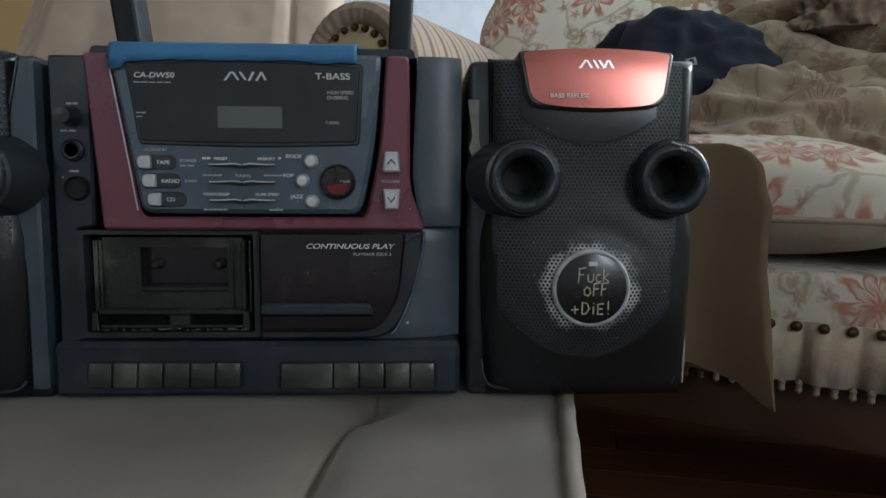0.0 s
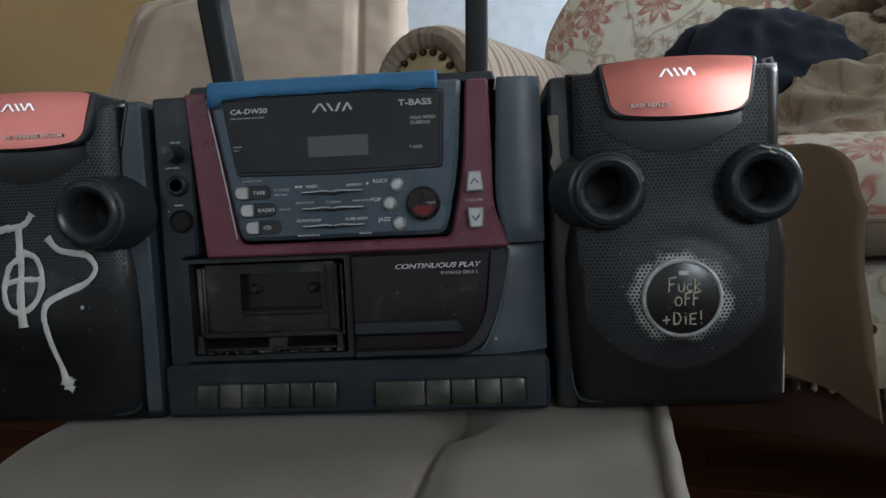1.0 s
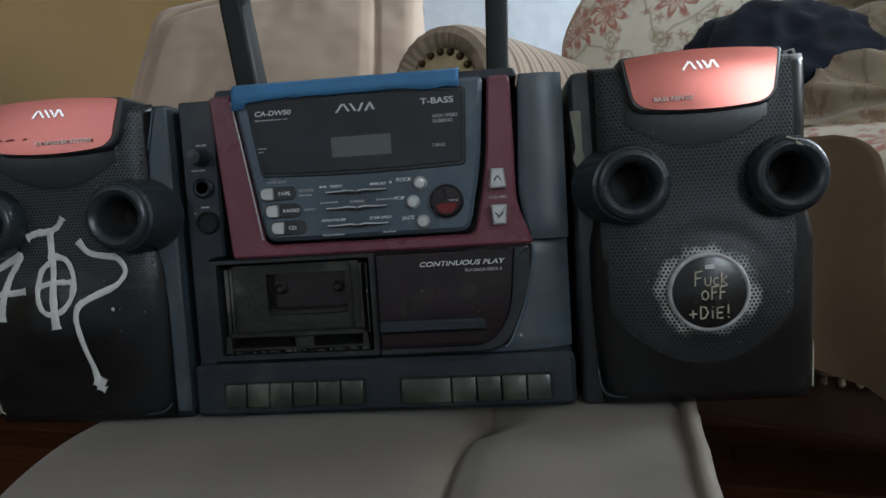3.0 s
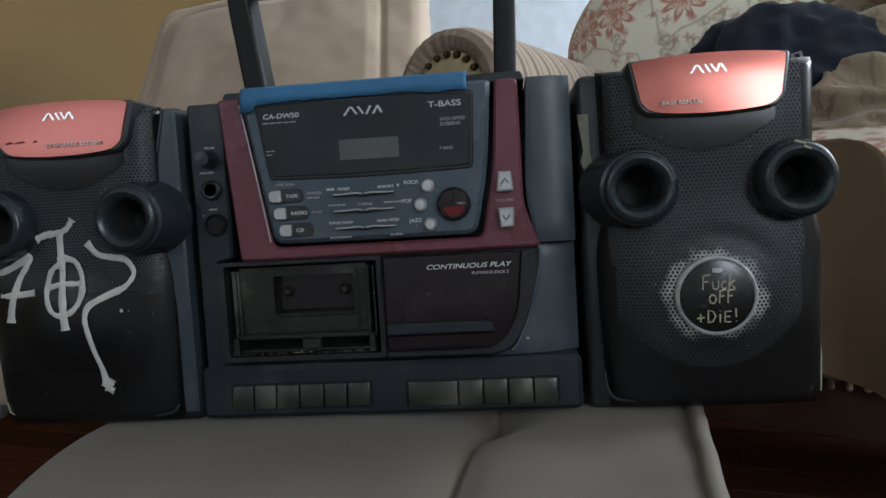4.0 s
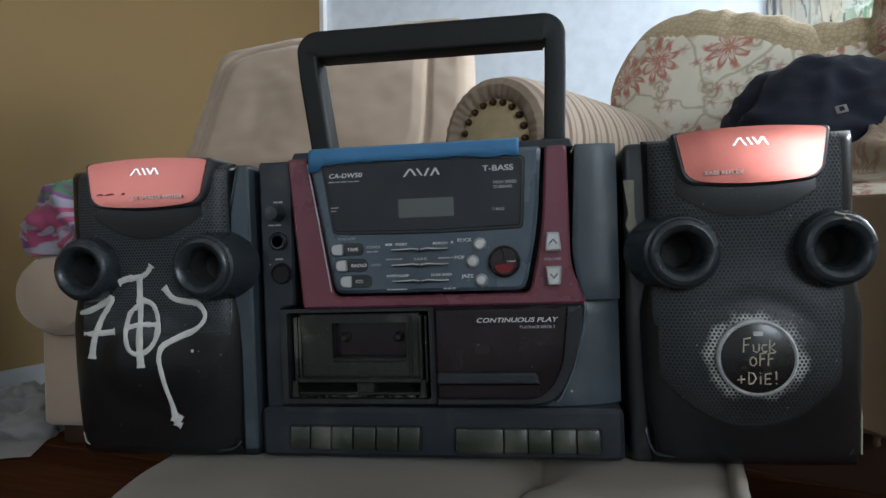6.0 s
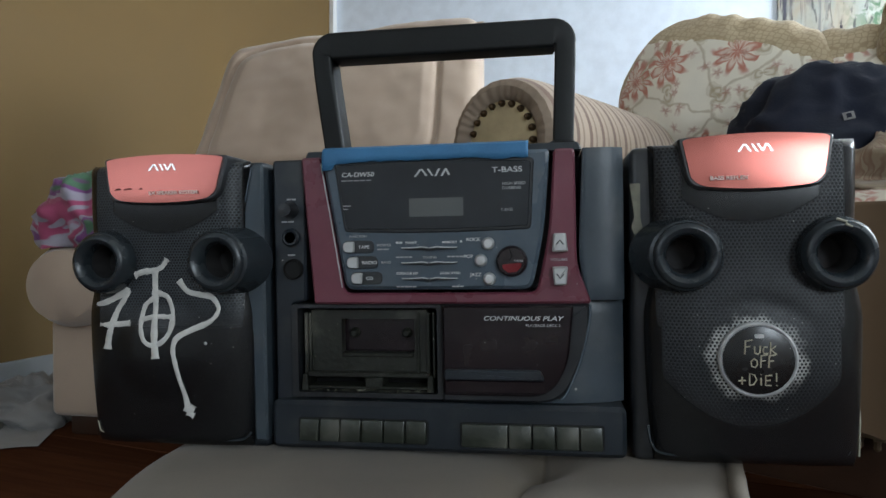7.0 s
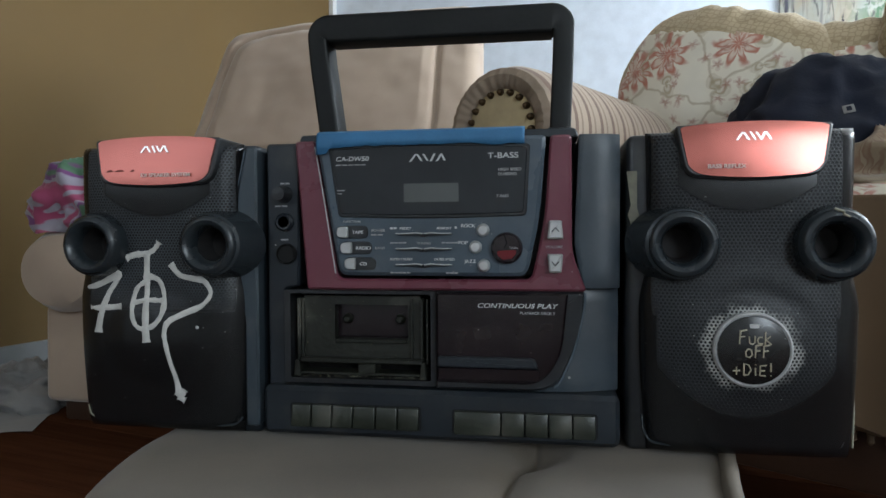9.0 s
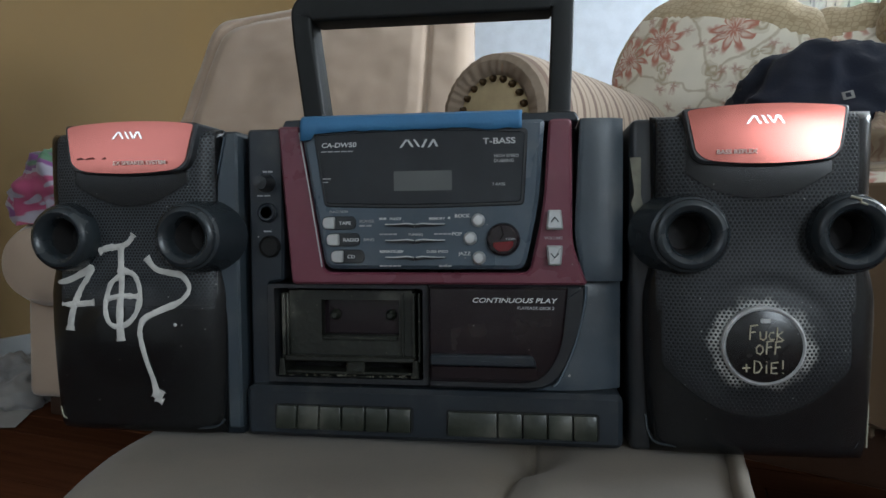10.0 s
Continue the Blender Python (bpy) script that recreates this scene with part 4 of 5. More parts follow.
        sec = fillet([(-w, -0.014), (w, -0.014), (w, 0.014), (-w, 0.014)], 0.0032, 3)
        rings.append([bm.verts.new(p + nrm * a + Vector((0, 0.052 + b_ + 0.0, 0))) for a, b_ in sec])
    for a, b_ in zip(rings, rings[1:]):
        for k in range(len(a)):
            bm.faces.new((a[k - 1], a[k], b_[k], b_[k - 1]))
    bm.faces.new(rings[0])
    bm.faces.new(rings[-1])
    part("handle", bm, M_handle, root, "raised black carrying handle")
    for x in (-0.0985, 0.1005):
        part("handle_pivot", box(x - 0.011, x + 0.011, 0.036, 0.068, 0.240, 0.2545, 0.003), M_handle, root)
    part("top_edge_dust", tube([(-0.143, 0.03, 0.2432), (-0.05, 0.028, 0.2490), (0.05, 0.028, 0.2490), (0.10, 0.03, 0.2488)], 0.0008, 6), M_edge, root, "dusty worn top edge")
    return root


boombox()


# ---- speakers ----
def half_width(z):
    """Half width of the grille moulding at height z."""
    if z > 0.150:
        return 0.0735 + 0.002 * (z - 0.15) / 0.09
    if z > 0.108:
        t = (0.150 - z) / 0.042
        return 0.0735 + 0.0065 * t * t * (3 - 2 * t)
    t = (0.108 - z) / 0.110
    return 0.080 - 0.006 * t * t


def grille_y(u, z):
    """How far the grille stands forward; u runs from -1 to 1."""
    e = max(0.0, 1 - abs(u) ** 6) ** 0.5
    ez = min(1.0, (z + 0.003) / 0.012, (0.243 - z) / 0.008)
    ez = math.sqrt(max(0, 1 - (1 - max(0, ez)) ** 2))
    swell = 0.010 * math.exp(-((z - 0.075) / 0.05) ** 2) * (1 - u * u) + 0.004 * math.exp(-((z - 0.20) / 0.04) ** 2)
    cone = math.hypot(u * 0.075, z - 0.080)
    dish = -0.0015 * math.exp(-((cone - 0.040) / 0.010) ** 2)
    return 0.010 - (0.016 + swell + dish) * e * ez


def speaker(name, cx, side, label):
    """side: 1 for the one whose inner edge lies at its -x."""
    root = thing(name, BASE @ pose(cx, 0, 0), label, "speaker", "detachable speakers of the boombox")
    part("cabinet", box(-0.083 if side > 0 else -0.0785, 0.0785 if side > 0 else 0.083, 0.010, 0.20, -0.005, 0.2425, 0.006, 3), M_black if side > 0 else M_body, root, "", True)
    # moulded front: perforated upper part, plain glossy chin
    def sheet(u0, u1, z0, z1, nu, nz, off=0.0):
        bm = bmesh.new()
        g = []
        for j in range(nz + 1):
            z = z0 + (z1 - z0) * j / nz
            g.append([bm.verts.new((side * 0.005 + u * 0.985 * half_width(z), grille_y(u, z) - off, z)) for u in (u0 + (u1 - u0) * i / nu for i in range(nu + 1))])
        for a, b_ in zip(g, g[1:]):
            for i in range(nu):
                bm.faces.new((a[i], a[i + 1], b_[i + 1], b_[i]))
        return bm
    ports = (0.0058 - 0.0520, 0.0058 + 0.0520) if side > 0 else (-0.0012 - 0.0530, -0.0012 + 0.0530)
    front = sheet(-1, 1, -0.003, 0.243, 90, 130)
    open_ = [f for f in front.faces if min(math.hypot(f.calc_center_median().x - q, f.calc_center_median().z - 0.158) for q in ports) < 0.0178]
    bmesh.ops.delete(front, geom=open_, context="FACES")
    part("front_moulding", front, M_front_worn if side > 0 else M_front, root, "moulded black front with a perforated grille")
    disc_x, disc_z = 0.003, 0.081
    if side > 0:
        cap_y = grille_y(0, disc_z)
        cap = part("dust_cap", lathe([(0, cap_y - 0.0052), (0.018, cap_y - 0.0045), (0.0245, cap_y - 0.0028), (0.0252, cap_y), (0.0252, cap_y + 0.006)], 48), M_chin, root, "round glossy black cap with scratched words", True, pose(disc_x, 0, disc_z))
        part("bright_rim", lathe([(0.0250, cap_y - 0.0012), (0.0262, cap_y - 0.0022), (0.0276, cap_y - 0.0008), (0.0278, cap_y + 0.003)], 48), M_edge, root, "worn bright ring", True, pose(disc_x, 0, disc_z))

        def scrawl(strokes, ox, oz, s):
            bm = bmesh.new()
            for st in strokes:
                tube([(ox + a * s, cap_y - 0.0052, oz + b_ * s) for a, b_ in st], 0.00055, 6, bm=bm)
            return bm
        F = [[(0, 0), (0.1, 2)], [(0, 2), (1.1, 2.2)], [(0, 1.1), (0.8, 1.2)]]
        sh = lambda L, dx: [[(a + dx, b_) for a, b_ in st] for st in L]
        U = [[(0, 1.2), (0.05, 0.2), (0.5, 0), (0.8, 0.3), (0.85, 1.3)]]
        C = [[(0.7, 1.1), (0.2, 1.1), (0, 0.6), (0.2, 0.1), (0.8, 0.15)]]
        K = [[(0, 0), (0.05, 1.9)], [(0.8, 1.3), (0.1, 0.7), (0.9, 0)]]
        O = [[(0.5, 1.5), (0.05, 1.0), (0.15, 0.2), (0.7, 0), (1.1, 0.5), (1.0, 1.2), (0.5, 1.5)]]
        D = [[(0, 0), (0.05, 1.7), (0.7, 1.5), (1.0, 0.8), (0.6, 0.1), (0, 0)]]
        I = [[(0, 0), (0, 1.1)], [(0, 1.5), (0.05, 1.6)]]
        E_ = [[(0.8, 0), (0, 0), (0.05, 1.4), (0.9, 1.5)], [(0, 0.7), (0.7, 0.75)]]
        X_ = [[(0, 0.6), (0, 1.8)], [(0, 0), (0.05, 0.1)]]
        P = [[(0, 0.6), (1.0, 0.7)], [(0.5, 0.1), (0.5, 1.2)]]
        s = 0.0047
        part("scratched_line", scrawl(F + sh(U, 1.4) + sh(C, 2.6) + sh(K, 3.7), -0.0105, 0.0050, s), M_scratch, cap, "scratched writing")
        part("scratched_line", scrawl(O + sh(F, 1.6) + sh(F, 2.9), -0.0065, -0.0046, s * 0.9), M_scratch, cap)
        part("scratched_line", scrawl(P + sh(D, 1.5) + sh(I, 3.1) + sh(E_, 3.7) + sh(X_, 5.2), -0.0150, -0.0175, s * 1.06), M_scratch, cap)
        part("scratch_spot", slab(fillet([(-0.0035, 0.0165), (0.003, 0.0165), (0.003, 0.0195), (-0.0035, 0.0195)], 0.001), cap_y - 0.0048, cap_y - 0.003), M_edge, cap)
        part("torn_sticker", slab(fillet([(-0.0835, 0.214), (-0.0755, 0.214), (-0.0755, 0.186), (-0.071, 0.168), (-0.075, 0.160), (-0.0825, 0.180), (-0.080, 0.188)], 0.001), 0.0075, 0.0112), M_grime, root, "yellowish remains of a torn sticker")
    else:
        part("side_flare", slab(fillet([(0.071, 0.003), (0.083, 0.003), (0.083, 0.240), (0.0735, 0.240), (0.061, 0.180), (0.057, 0.128), (0.071, 0.100)], [0.003, 0.003, 0.003, 0.003, 0.01, 0.004, 0.012]), 0.0035, 0.03, 0.0018), M_bodyM, root, "blue-grey side strip")
        # thin line along the strip in the lighter panel tone
        part("strip_edge", tube([(0.0732, 0.0034, 0.237), (0.0670, 0.0034, 0.209), (0.0612, 0.0034, 0.182)], 0.0006, 6), M_bodyL, root, "pale blue-grey edge line")
        part("top_paper", slab(fillet([(-0.055, 0.2425), (0.040, 0.2428), (0.030, 0.2445), (-0.050, 0.2448)], 0.0006), 0.03, 0.10), M_edge, root, "strip of dusty white residue on the top")
        part("side_mark", slab(rect(0.070, 0.077, 0.2045, 0.2070, 0.0005), 0.0050, 0.007), M_scuff, root)
        part("edge_chip", tube([(-0.073, -0.002, 0.018), (-0.070, -0.003, 0.010), (-0.062, -0.003, 0.006)], 0.0006, 6), M_scuff, root)
    # badge with a dark rim
    outline = lambda k: fillet([(-0.0538 * k, 0.2456), (0.0, 0.2488), (0.0538 * k, 0.2456), (0.0470 * k, 0.2112), (0.0, 0.2077), (-0.0470 * k, 0.2112)], [0.003, 0.05, 0.003, 0.010, 0.05, 0.010], 6)
    bx = 0.002
    tilt = lambda x, z: 0.12 * (z - 0.205) + 2.2 * (z - 0.228) ** 2
    rim = part("badge_rim", slab([(bx + p[0] * 1.060, 0.23 + (p[1] - 0.23) * 1.085 - 0.0004) for p in outline(1)], -0.0166, 0.03, 0.0016, curve=tilt), M_black, root)
    bm = bmesh.new()
    rows = []
    for j in range(17):
        row = []
        for i in range(49):
            u = -1 + 2 * i / 48
            u = math.copysign(1 - (1 - abs(u)) ** 1.5, u)
            low = 0.2078 + 0.0034 * u * u + 0.0065 * abs(u) ** 14
            top = 0.2488 - 0.0032 * u * u - 0.0015 * abs(u) ** 30
            z = low + (top - low) * j / 16
            row.append(bm.verts.new((bx + u * (0.0464 + 0.0070 * (z - 0.2090) / 0.036), -0.0178 + tilt(0, z) + 0.0004 * u * u, z)))
        rows.append(row)
    for r0, r1 in zip(rows, rows[1:]):
        for i in range(48):
            bm.faces.new((r0[i], r0[i + 1], r1[i + 1], r1[i]))
    edge = [v for v in rows[0]] + [r[-1] for r in rows[1:]] + rows[-1][-2::-1] + [r[0] for r in rows[-2:0:-1]]
    back = [bm.verts.new((v.co.x, -0.004, v.co.z)) for v in edge]
    for i in range(len(edge)):
        bm.faces.new((edge[i - 1], edge[i], back[i], back[i - 1]))
    bmesh.ops.remove_doubles(bm, verts=bm.verts, dist=0.00005)
    badge = part("badge", bm, M_badge, root, "shiny copper-red badge plate")
    bm = bmesh.new()
    for k, (x0, x1, up) in enumerate(((-0.0135, -0.0085, 1), (-0.0085, -0.004, 0), (-0.0035, 0.0005, 0), (0.0005, 0.005, 0), (0.004, 0.0075, 1), (0.0075, 0.0115, 0))):
        za, zb = (0.2348, 0.2405) if up else (0.2405, 0.2348)
        slab([(bx + x0, za), (bx + x0 + 0.0018, za), (bx + x1 + 0.0010, zb), (bx + x1 - 0.0008, zb)], -0.0184, -0.0176, bm=bm, curve=tilt)
    part("maker_mark", bm, M_chrome, badge, "silver maker's mark")
    if side > 0:
        words("BASS REFLEX", 0.0040, badge, M_faded, bx - 0.0345, -0.0176, 0.2145, wide=1.22, lean=-2)
    else:
        words("EX SPEAKER SYSTEM", 0.0040, badge, M_faded, bx - 0.0110, -0.0176, 0.2145, wide=1.22, lean=-2)
        for a in ((-0.044, -0.037), (-0.036, -0.027), (-0.022, -0.017)):
            slab(fillet([(bx + a[0], 0.2190), (bx + a[1], 0.2195), (bx + a[1] - 0.002, 0.2210), (bx + a[0] + 0.002, 0.2204)], 0.0008), -0.0180, -0.0174, bm=(bm := bmesh.new()), curve=tilt)
            part("scorch_mark", bm, M_scorch, badge, "dark scrape mark")
    if side > 0:
        for ob in (rim, badge):          # this badge is a little narrower and sits lower
            ob.location = (0.0016, 0, -0.0016)
            ob.scale = (0.955, 1, 1)
    # bass ports
    for px in ports:
        prof = [(0.0150, -0.0120), (0.0155, -0.0170), (0.0168, -0.0208), (0.0190, -0.0236), (0.0218, -0.0248), (0.0244, -0.0242), (0.0260, -0.0226), (0.0265, -0.0206), (0.0280, -0.0196), (0.0292, -0.0150), (0.0306, -0.0060), (0.0330, 0.004)]
        port = bmesh.new()
        lathe(prof, 48, bm=port)
        for f in [f for f in port.faces if len(f.verts) > 4]:
            port.faces.remove(f)
        for v in port.verts:
            v.co.x, v.co.z = v.co.x * 0.925, v.co.z * 0.925
            r = math.hypot(v.co.x, v.co.z)
            if r > 0.0258:
                k = max(0, (v.co.y + 0.024) / 0.028)
                if v.co.x * (-side) > 0 and px * side < 0:
                    v.co.x *= 1 + 0.28 * k
                elif px * side > 0:
                    v.co.x *= 1 - 0.12 * k
        p_ = part("bass_port", port, M_port, root, "flared black bass reflex port", True, pose(px, 0, 0.1580))
        throat = lathe([(0.0, 0.0092), (0.0114, 0.0088), (0.0120, 0.002), (0.0130, -0.007), (0.0140, -0.0124)], 40)
        for f in [f for f in throat.faces if len(f.verts) > 4]:
            throat.faces.remove(f)
        part("port_throat", throat, M_throat, p_, "dark port throat")
        if side > 0 and px > 0:
            part("port_scuff", tube([(-0.004, -0.0235, 0.0248), (0.002, -0.0250, 0.0225), (0.001, -0.0250, 0.0210), (0.006, -0.0240, 0.0190)], 0.0009, 6), M_scuff, p_)
    # black lip added along the foot of the moulding to catch a bright line
    lip = smooth_line([(-0.0725, 0.002, 0.026), (-0.0700, -0.001, 0.012), (-0.0600, -0.0025, 0.0055), (-0.020, -0.003, 0.0045), (0.030, -0.003, 0.0045), (0.062, -0.0025, 0.0055), (0.0705, -0.001, 0.012)], 6)
    part("foot_lip", tube(lip, lambda t: 0.0011 + 0.0003 * noise.noise((t * 12, cx, 0)), 6), M_port, root)
    # painted scrawl
    if side < 0:
        def stroke(pts, w=0.0028):
            ln = smooth_line([(a - cx, 0, b_ - 0.408 + 0.0175 * -a) for a, b_ in pts], 6)
            for p in ln:
                p.y = grille_y(max(-1, min(1, p.x / half_width(p.z))), p.z) - 0.0009
            rr = lambda t: 0.97 * w * (1 + 0.42 * noise.noise((t * 9, pts[0][0] * 70, 0)) + 0.25 * noise.noise((t * 31, pts[0][0] * 90, 4)) + 0.45 * max(0, 1 - min(t, 1 - t) / 0.07))
            part("paint_stroke", tube(ln, rr, 8, flat=0.22), M_paint, root, "silver marker stroke")
        stroke([(-0.304, 0.522), (-0.290, 0.527), (-0.278, 0.533), (-0.271, 0.536), (-0.274, 0.529), (-0.280, 0.520), (-0.286, 0.506), (-0.289, 0.496), (-0.290, 0.486)])
        stroke([(-0.299, 0.506), (-0.286, 0.507), (-0.268, 0.509)], 0.0024)
        stroke([(-0.264, 0.550), (-0.256, 0.553), (-0.247, 0.554), (-0.239, 0.557), (-0.2335, 0.564)], 0.0024)
        stroke([(-0.245, 0.554), (-0.2445, 0.530), (-0.2435, 0.505), (-0.2415, 0.480)], 0.0029)
        stroke([(-0.242, 0.535), (-0.233, 0.531), (-0.2275, 0.516), (-0.229, 0.503), (-0.236, 0.494), (-0.245, 0.491), (-0.253, 0.495), (-0.257, 0.508), (-0.254, 0.524), (-0.245, 0.531)], 0.0022)
        stroke([(-0.257, 0.512), (-0.244, 0.515), (-0.229, 0.515)], 0.0022)
        stroke([(-0.223, 0.546), (-0.215, 0.537), (-0.203, 0.534), (-0.193, 0.532), (-0.187, 0.522), (-0.194, 0.512), (-0.209, 0.505), (-0.222, 0.498), (-0.2255, 0.489), (-0.224, 0.478), (-0.219, 0.455), (-0.216, 0.438)], 0.0023)
        stroke([(-0.219, 0.438), (-0.214, 0.436), (-0.211, 0.440)], 0.0026)
        stroke([(-0.217, 0.434), (-0.211, 0.431)], 0.0024)
        # small highlight on the front, put in as a pale bump
        part("glint", lathe([(0, -0.0010), (0.0016, 0)], 10), M_edge, root, "", True, pose(-0.198 - cx, grille_y(0.5, 0.087) - 0.001, 0.0890))
    else:
        part("chipped_edge", tube([(0.0822, 0.012, 0.004), (0.0826, 0.0112, 0.030), (0.0822, 0.012, 0.046)], 0.0008, 6), M_scuff, root, "edge worn to bare board")
    return root


M_scorch = mat("dark_scrape", (0.16, 0.03, 0.025), 0.6, vary=0.3, scale=90)
speaker("speaker", -0.2345, -1, "black boombox speaker with copper badge and silver painted scrawl")
speaker("speaker", 0.2345, 1, "black boombox speaker with copper badge and scratched centre cap")


# ---- sofa, set at an angle behind the boombox ----
SOFA = pose(0, 0.75, 0, 0, 0, -31)


def split_part(bm, keep, name_a, mat_a, name_b, mat_b, parent, m, label_a="", label_b=""):
    """Cuts a mesh by a test on face centres into two parts of one thing."""
    other = bm.copy()
    bmesh.ops.delete(bm, geom=[f for f in bm.faces if not keep(f.calc_center_median())], context="FACES")
    bmesh.ops.delete(other, geom=[f for f in other.faces if keep(f.calc_center_median())], context="FACES")
    part(name_a, bm, mat_a, parent, label_a, True, m)
    part(name_b, other, mat_b, parent, label_b, True, m)


def sofa():
    root = thing("sofa", SOFA, "floral and striped rolled-arm sofa with brass nail trim", "sofa")
    # rolled arm: striped roll, gathered facing with a gold middle and nails
    for x in (0.0, 1.78):
        z0 = 0.768
        prof = [(0.090, -0.006), (0.112, 0.0), (0.122, 0.016), (0.125, 0.05), (0.126, 0.30), (0.124, 0.62), (0.10, 0.66), (0.0, 0.66)]
        bm = lathe(prof, 56)
        for v in bm.verts:
            v.co += noise.noise_vector(v.co * 11) * 0.003
        arm = part("rolled_arm", bm, M_stripe, root, "striped rolled arm", True, pose(x, 0, z0))
        fb = bmesh.new()
        rings = []
        for r, y in ((0.117, 0.002), (0.115, -0.014), (0.102, -0.022), (0.084, -0.018), (0.076, -0.008)):
            rings.append([fb.verts.new((r * math.cos(a), y + 0.0012 * math.sin(a * 34 + 2 * math.sin(a * 5)) + 0.0012 * noise.noise((a * 4, r * 40, 0)), r * math.sin(a))) for a in (2 * math.pi * i / 156 for i in range(156))])
        for a, b_ in zip(rings, rings[1:]):
            for i in range(156):
                fb.faces.new((a[i - 1], a[i], b_[i], b_[i - 1]))
        part("gathered_facing", fb, M_gather, arm, "gathered tan fabric ring")
        part("facing_disc", lathe([(0, -0.014), (0.056, -0.013), (0.076, -0.009), (0.080, -0.002)], 40), M_scroll, arm, "gold fabric middle of the arm front")
        for k in range(17):
            a = radians(-60 + 300 * k / 16)
            part("nail_head", lathe([(0, -0.0205), (0.0045, -0.019), (0.0068, -0.014), (0.007, -0.009)], 12), M_brass, arm, "", True, pose(0.0700 * math.cos(a), 0, 0.0700 * math.sin(a)))
        part("arm_panel", box(x - 0.085, x + 0.085, 0.02, 0.66, 0.26, 0.74, 0.02), M_stripe, root)
    part("seat_deck", box(0.086, 1.694, 0.145, 0.82, 0.355, 0.448, 0.018, 3), M_floral_seat, root, "floral front rail")
    # gathered skirt with nails above and fringe below
    bm = bmesh.new()
    n = 320
    tops, bots = [], []
    for i in range(n + 1):
        x = 0.088 + 1.604 * i / n
        w = 0.011 * math.sin(x * 62 + 1.5 * math.sin(x * 9)) + 0.004 * math.sin(x * 173)
        tops.append(bm.verts.new((x, 0.143 + w * 0.2, 0.372)))
        bots.append(bm.verts.new((x, 0.138 + w, 0.278)))
    for i in range(n):
        bm.faces.new((tops[i], tops[i + 1], bots[i + 1], bots[i]))
    sk = part("skirt", bm, M_skirt, root, "gathered beige skirt")
    th = sk.modifiers.new("thickness", "SOLIDIFY")
    th.thickness = 0.004
    nail = lathe([(0, -0.008), (0.005, -0.007), (0.0078, -0.003), (0.0082, 0.002)], 12)
    first = part("nail_head", nail, M_brass, sk, "", True, pose(0.105, 0.137, 0.364))
    for k in range(1, 44):
        o = new("nail_head", first.data)
        o.parent = sk
        o.matrix_local = pose(0.105 + 0.0365 * k, 0.137, 0.364)
    tassel = lathe([(0.002, -0.014), (0.0055, -0.010), (0.0045, -0.003), (0.0062, 0.002), (0.003, 0.007)], 8)
    first = part("tassel", tassel, M_fringe, sk, "", True, pose(0.10, 0.136, 0.274, 90))
    for k in range(1, 68):
        o = new("tassel", first.data)
        o.parent = sk
        o.matrix_local = pose(0.10 + 0.0235 * k, 0.136 + 0.004 * math.sin(k * 1.7), 0.274, 90)
    part("frame", box(0.0, 1.78, 0.17, 0.92, 0.17, 0.36, 0.01), M_wood_dark, root)
    part("back", box(-0.02, 1.80, 0.83, 0.98, 0.20, 0.98, 0.05, 4), M_gold, root, "gold fabric sofa back")
    for x in (0.05, 1.73):
        for y in (0.24, 0.86):
            part("leg", lathe([(0.02, 0), (0.032, 0.175)], 16), M_wood_dark, root, "", True, pose(x, y, 0, 90))
    return root


M_skirt = floral("pale_skirt_fabric", (0.35, 0.29, 0.21), (0.34, 0.24, 0.17), (0.33, 0.26, 0.17), 7)
sofa()


def seat_cushion(u0, u1, label):
    m = SOFA @ pose((u0 + u1) / 2, 0.47, 0.545)
    ob = thing("seat_cushion", m, label, "cushion", "sofa seat cushions")

    def crown(p):
        w, d = (u1 - u0) / 2, 0.34
        k = max(0, 1 - (p.x / w) ** 2) ** 0.6 * max(0, 1 - (p.y / d) ** 2) ** 0.45
        if p.z > 0:
            p.z += 0.045 * k
        p += noise.noise_vector(p * 7 + Vector((u0, 0, 0))) * 0.006
        return p

    bm = puff(u1 - u0, 0.68, 0.19, 9, 36, 28, crown=crown)
    split_part(bm, lambda c: c.z > -0.018, "cushion_top", M_floral_seat, "boxing", M_skirt, ob, pose(0, 0, 0), "cream floral cushion top", "gold-beige cushion band")
    w = (u1 - u0) / 2 - 0.004
    part("welt", tube(smooth_line([(-w * 0.96, -0.325, -0.018), (-w * 0.5, -0.336, -0.019), (0, -0.338, -0.02), (w * 0.5, -0.336, -0.019), (w * 0.96, -0.325, -0.018)], 8), 0.006, 8), M_gather, ob, "tan welt piping")
    return ob


seat_cushion(0.12, 0.89, "overstuffed cream floral sofa seat cushion")
seat_cushion(0.90, 1.66, "overstuffed cream floral sofa seat cushion")


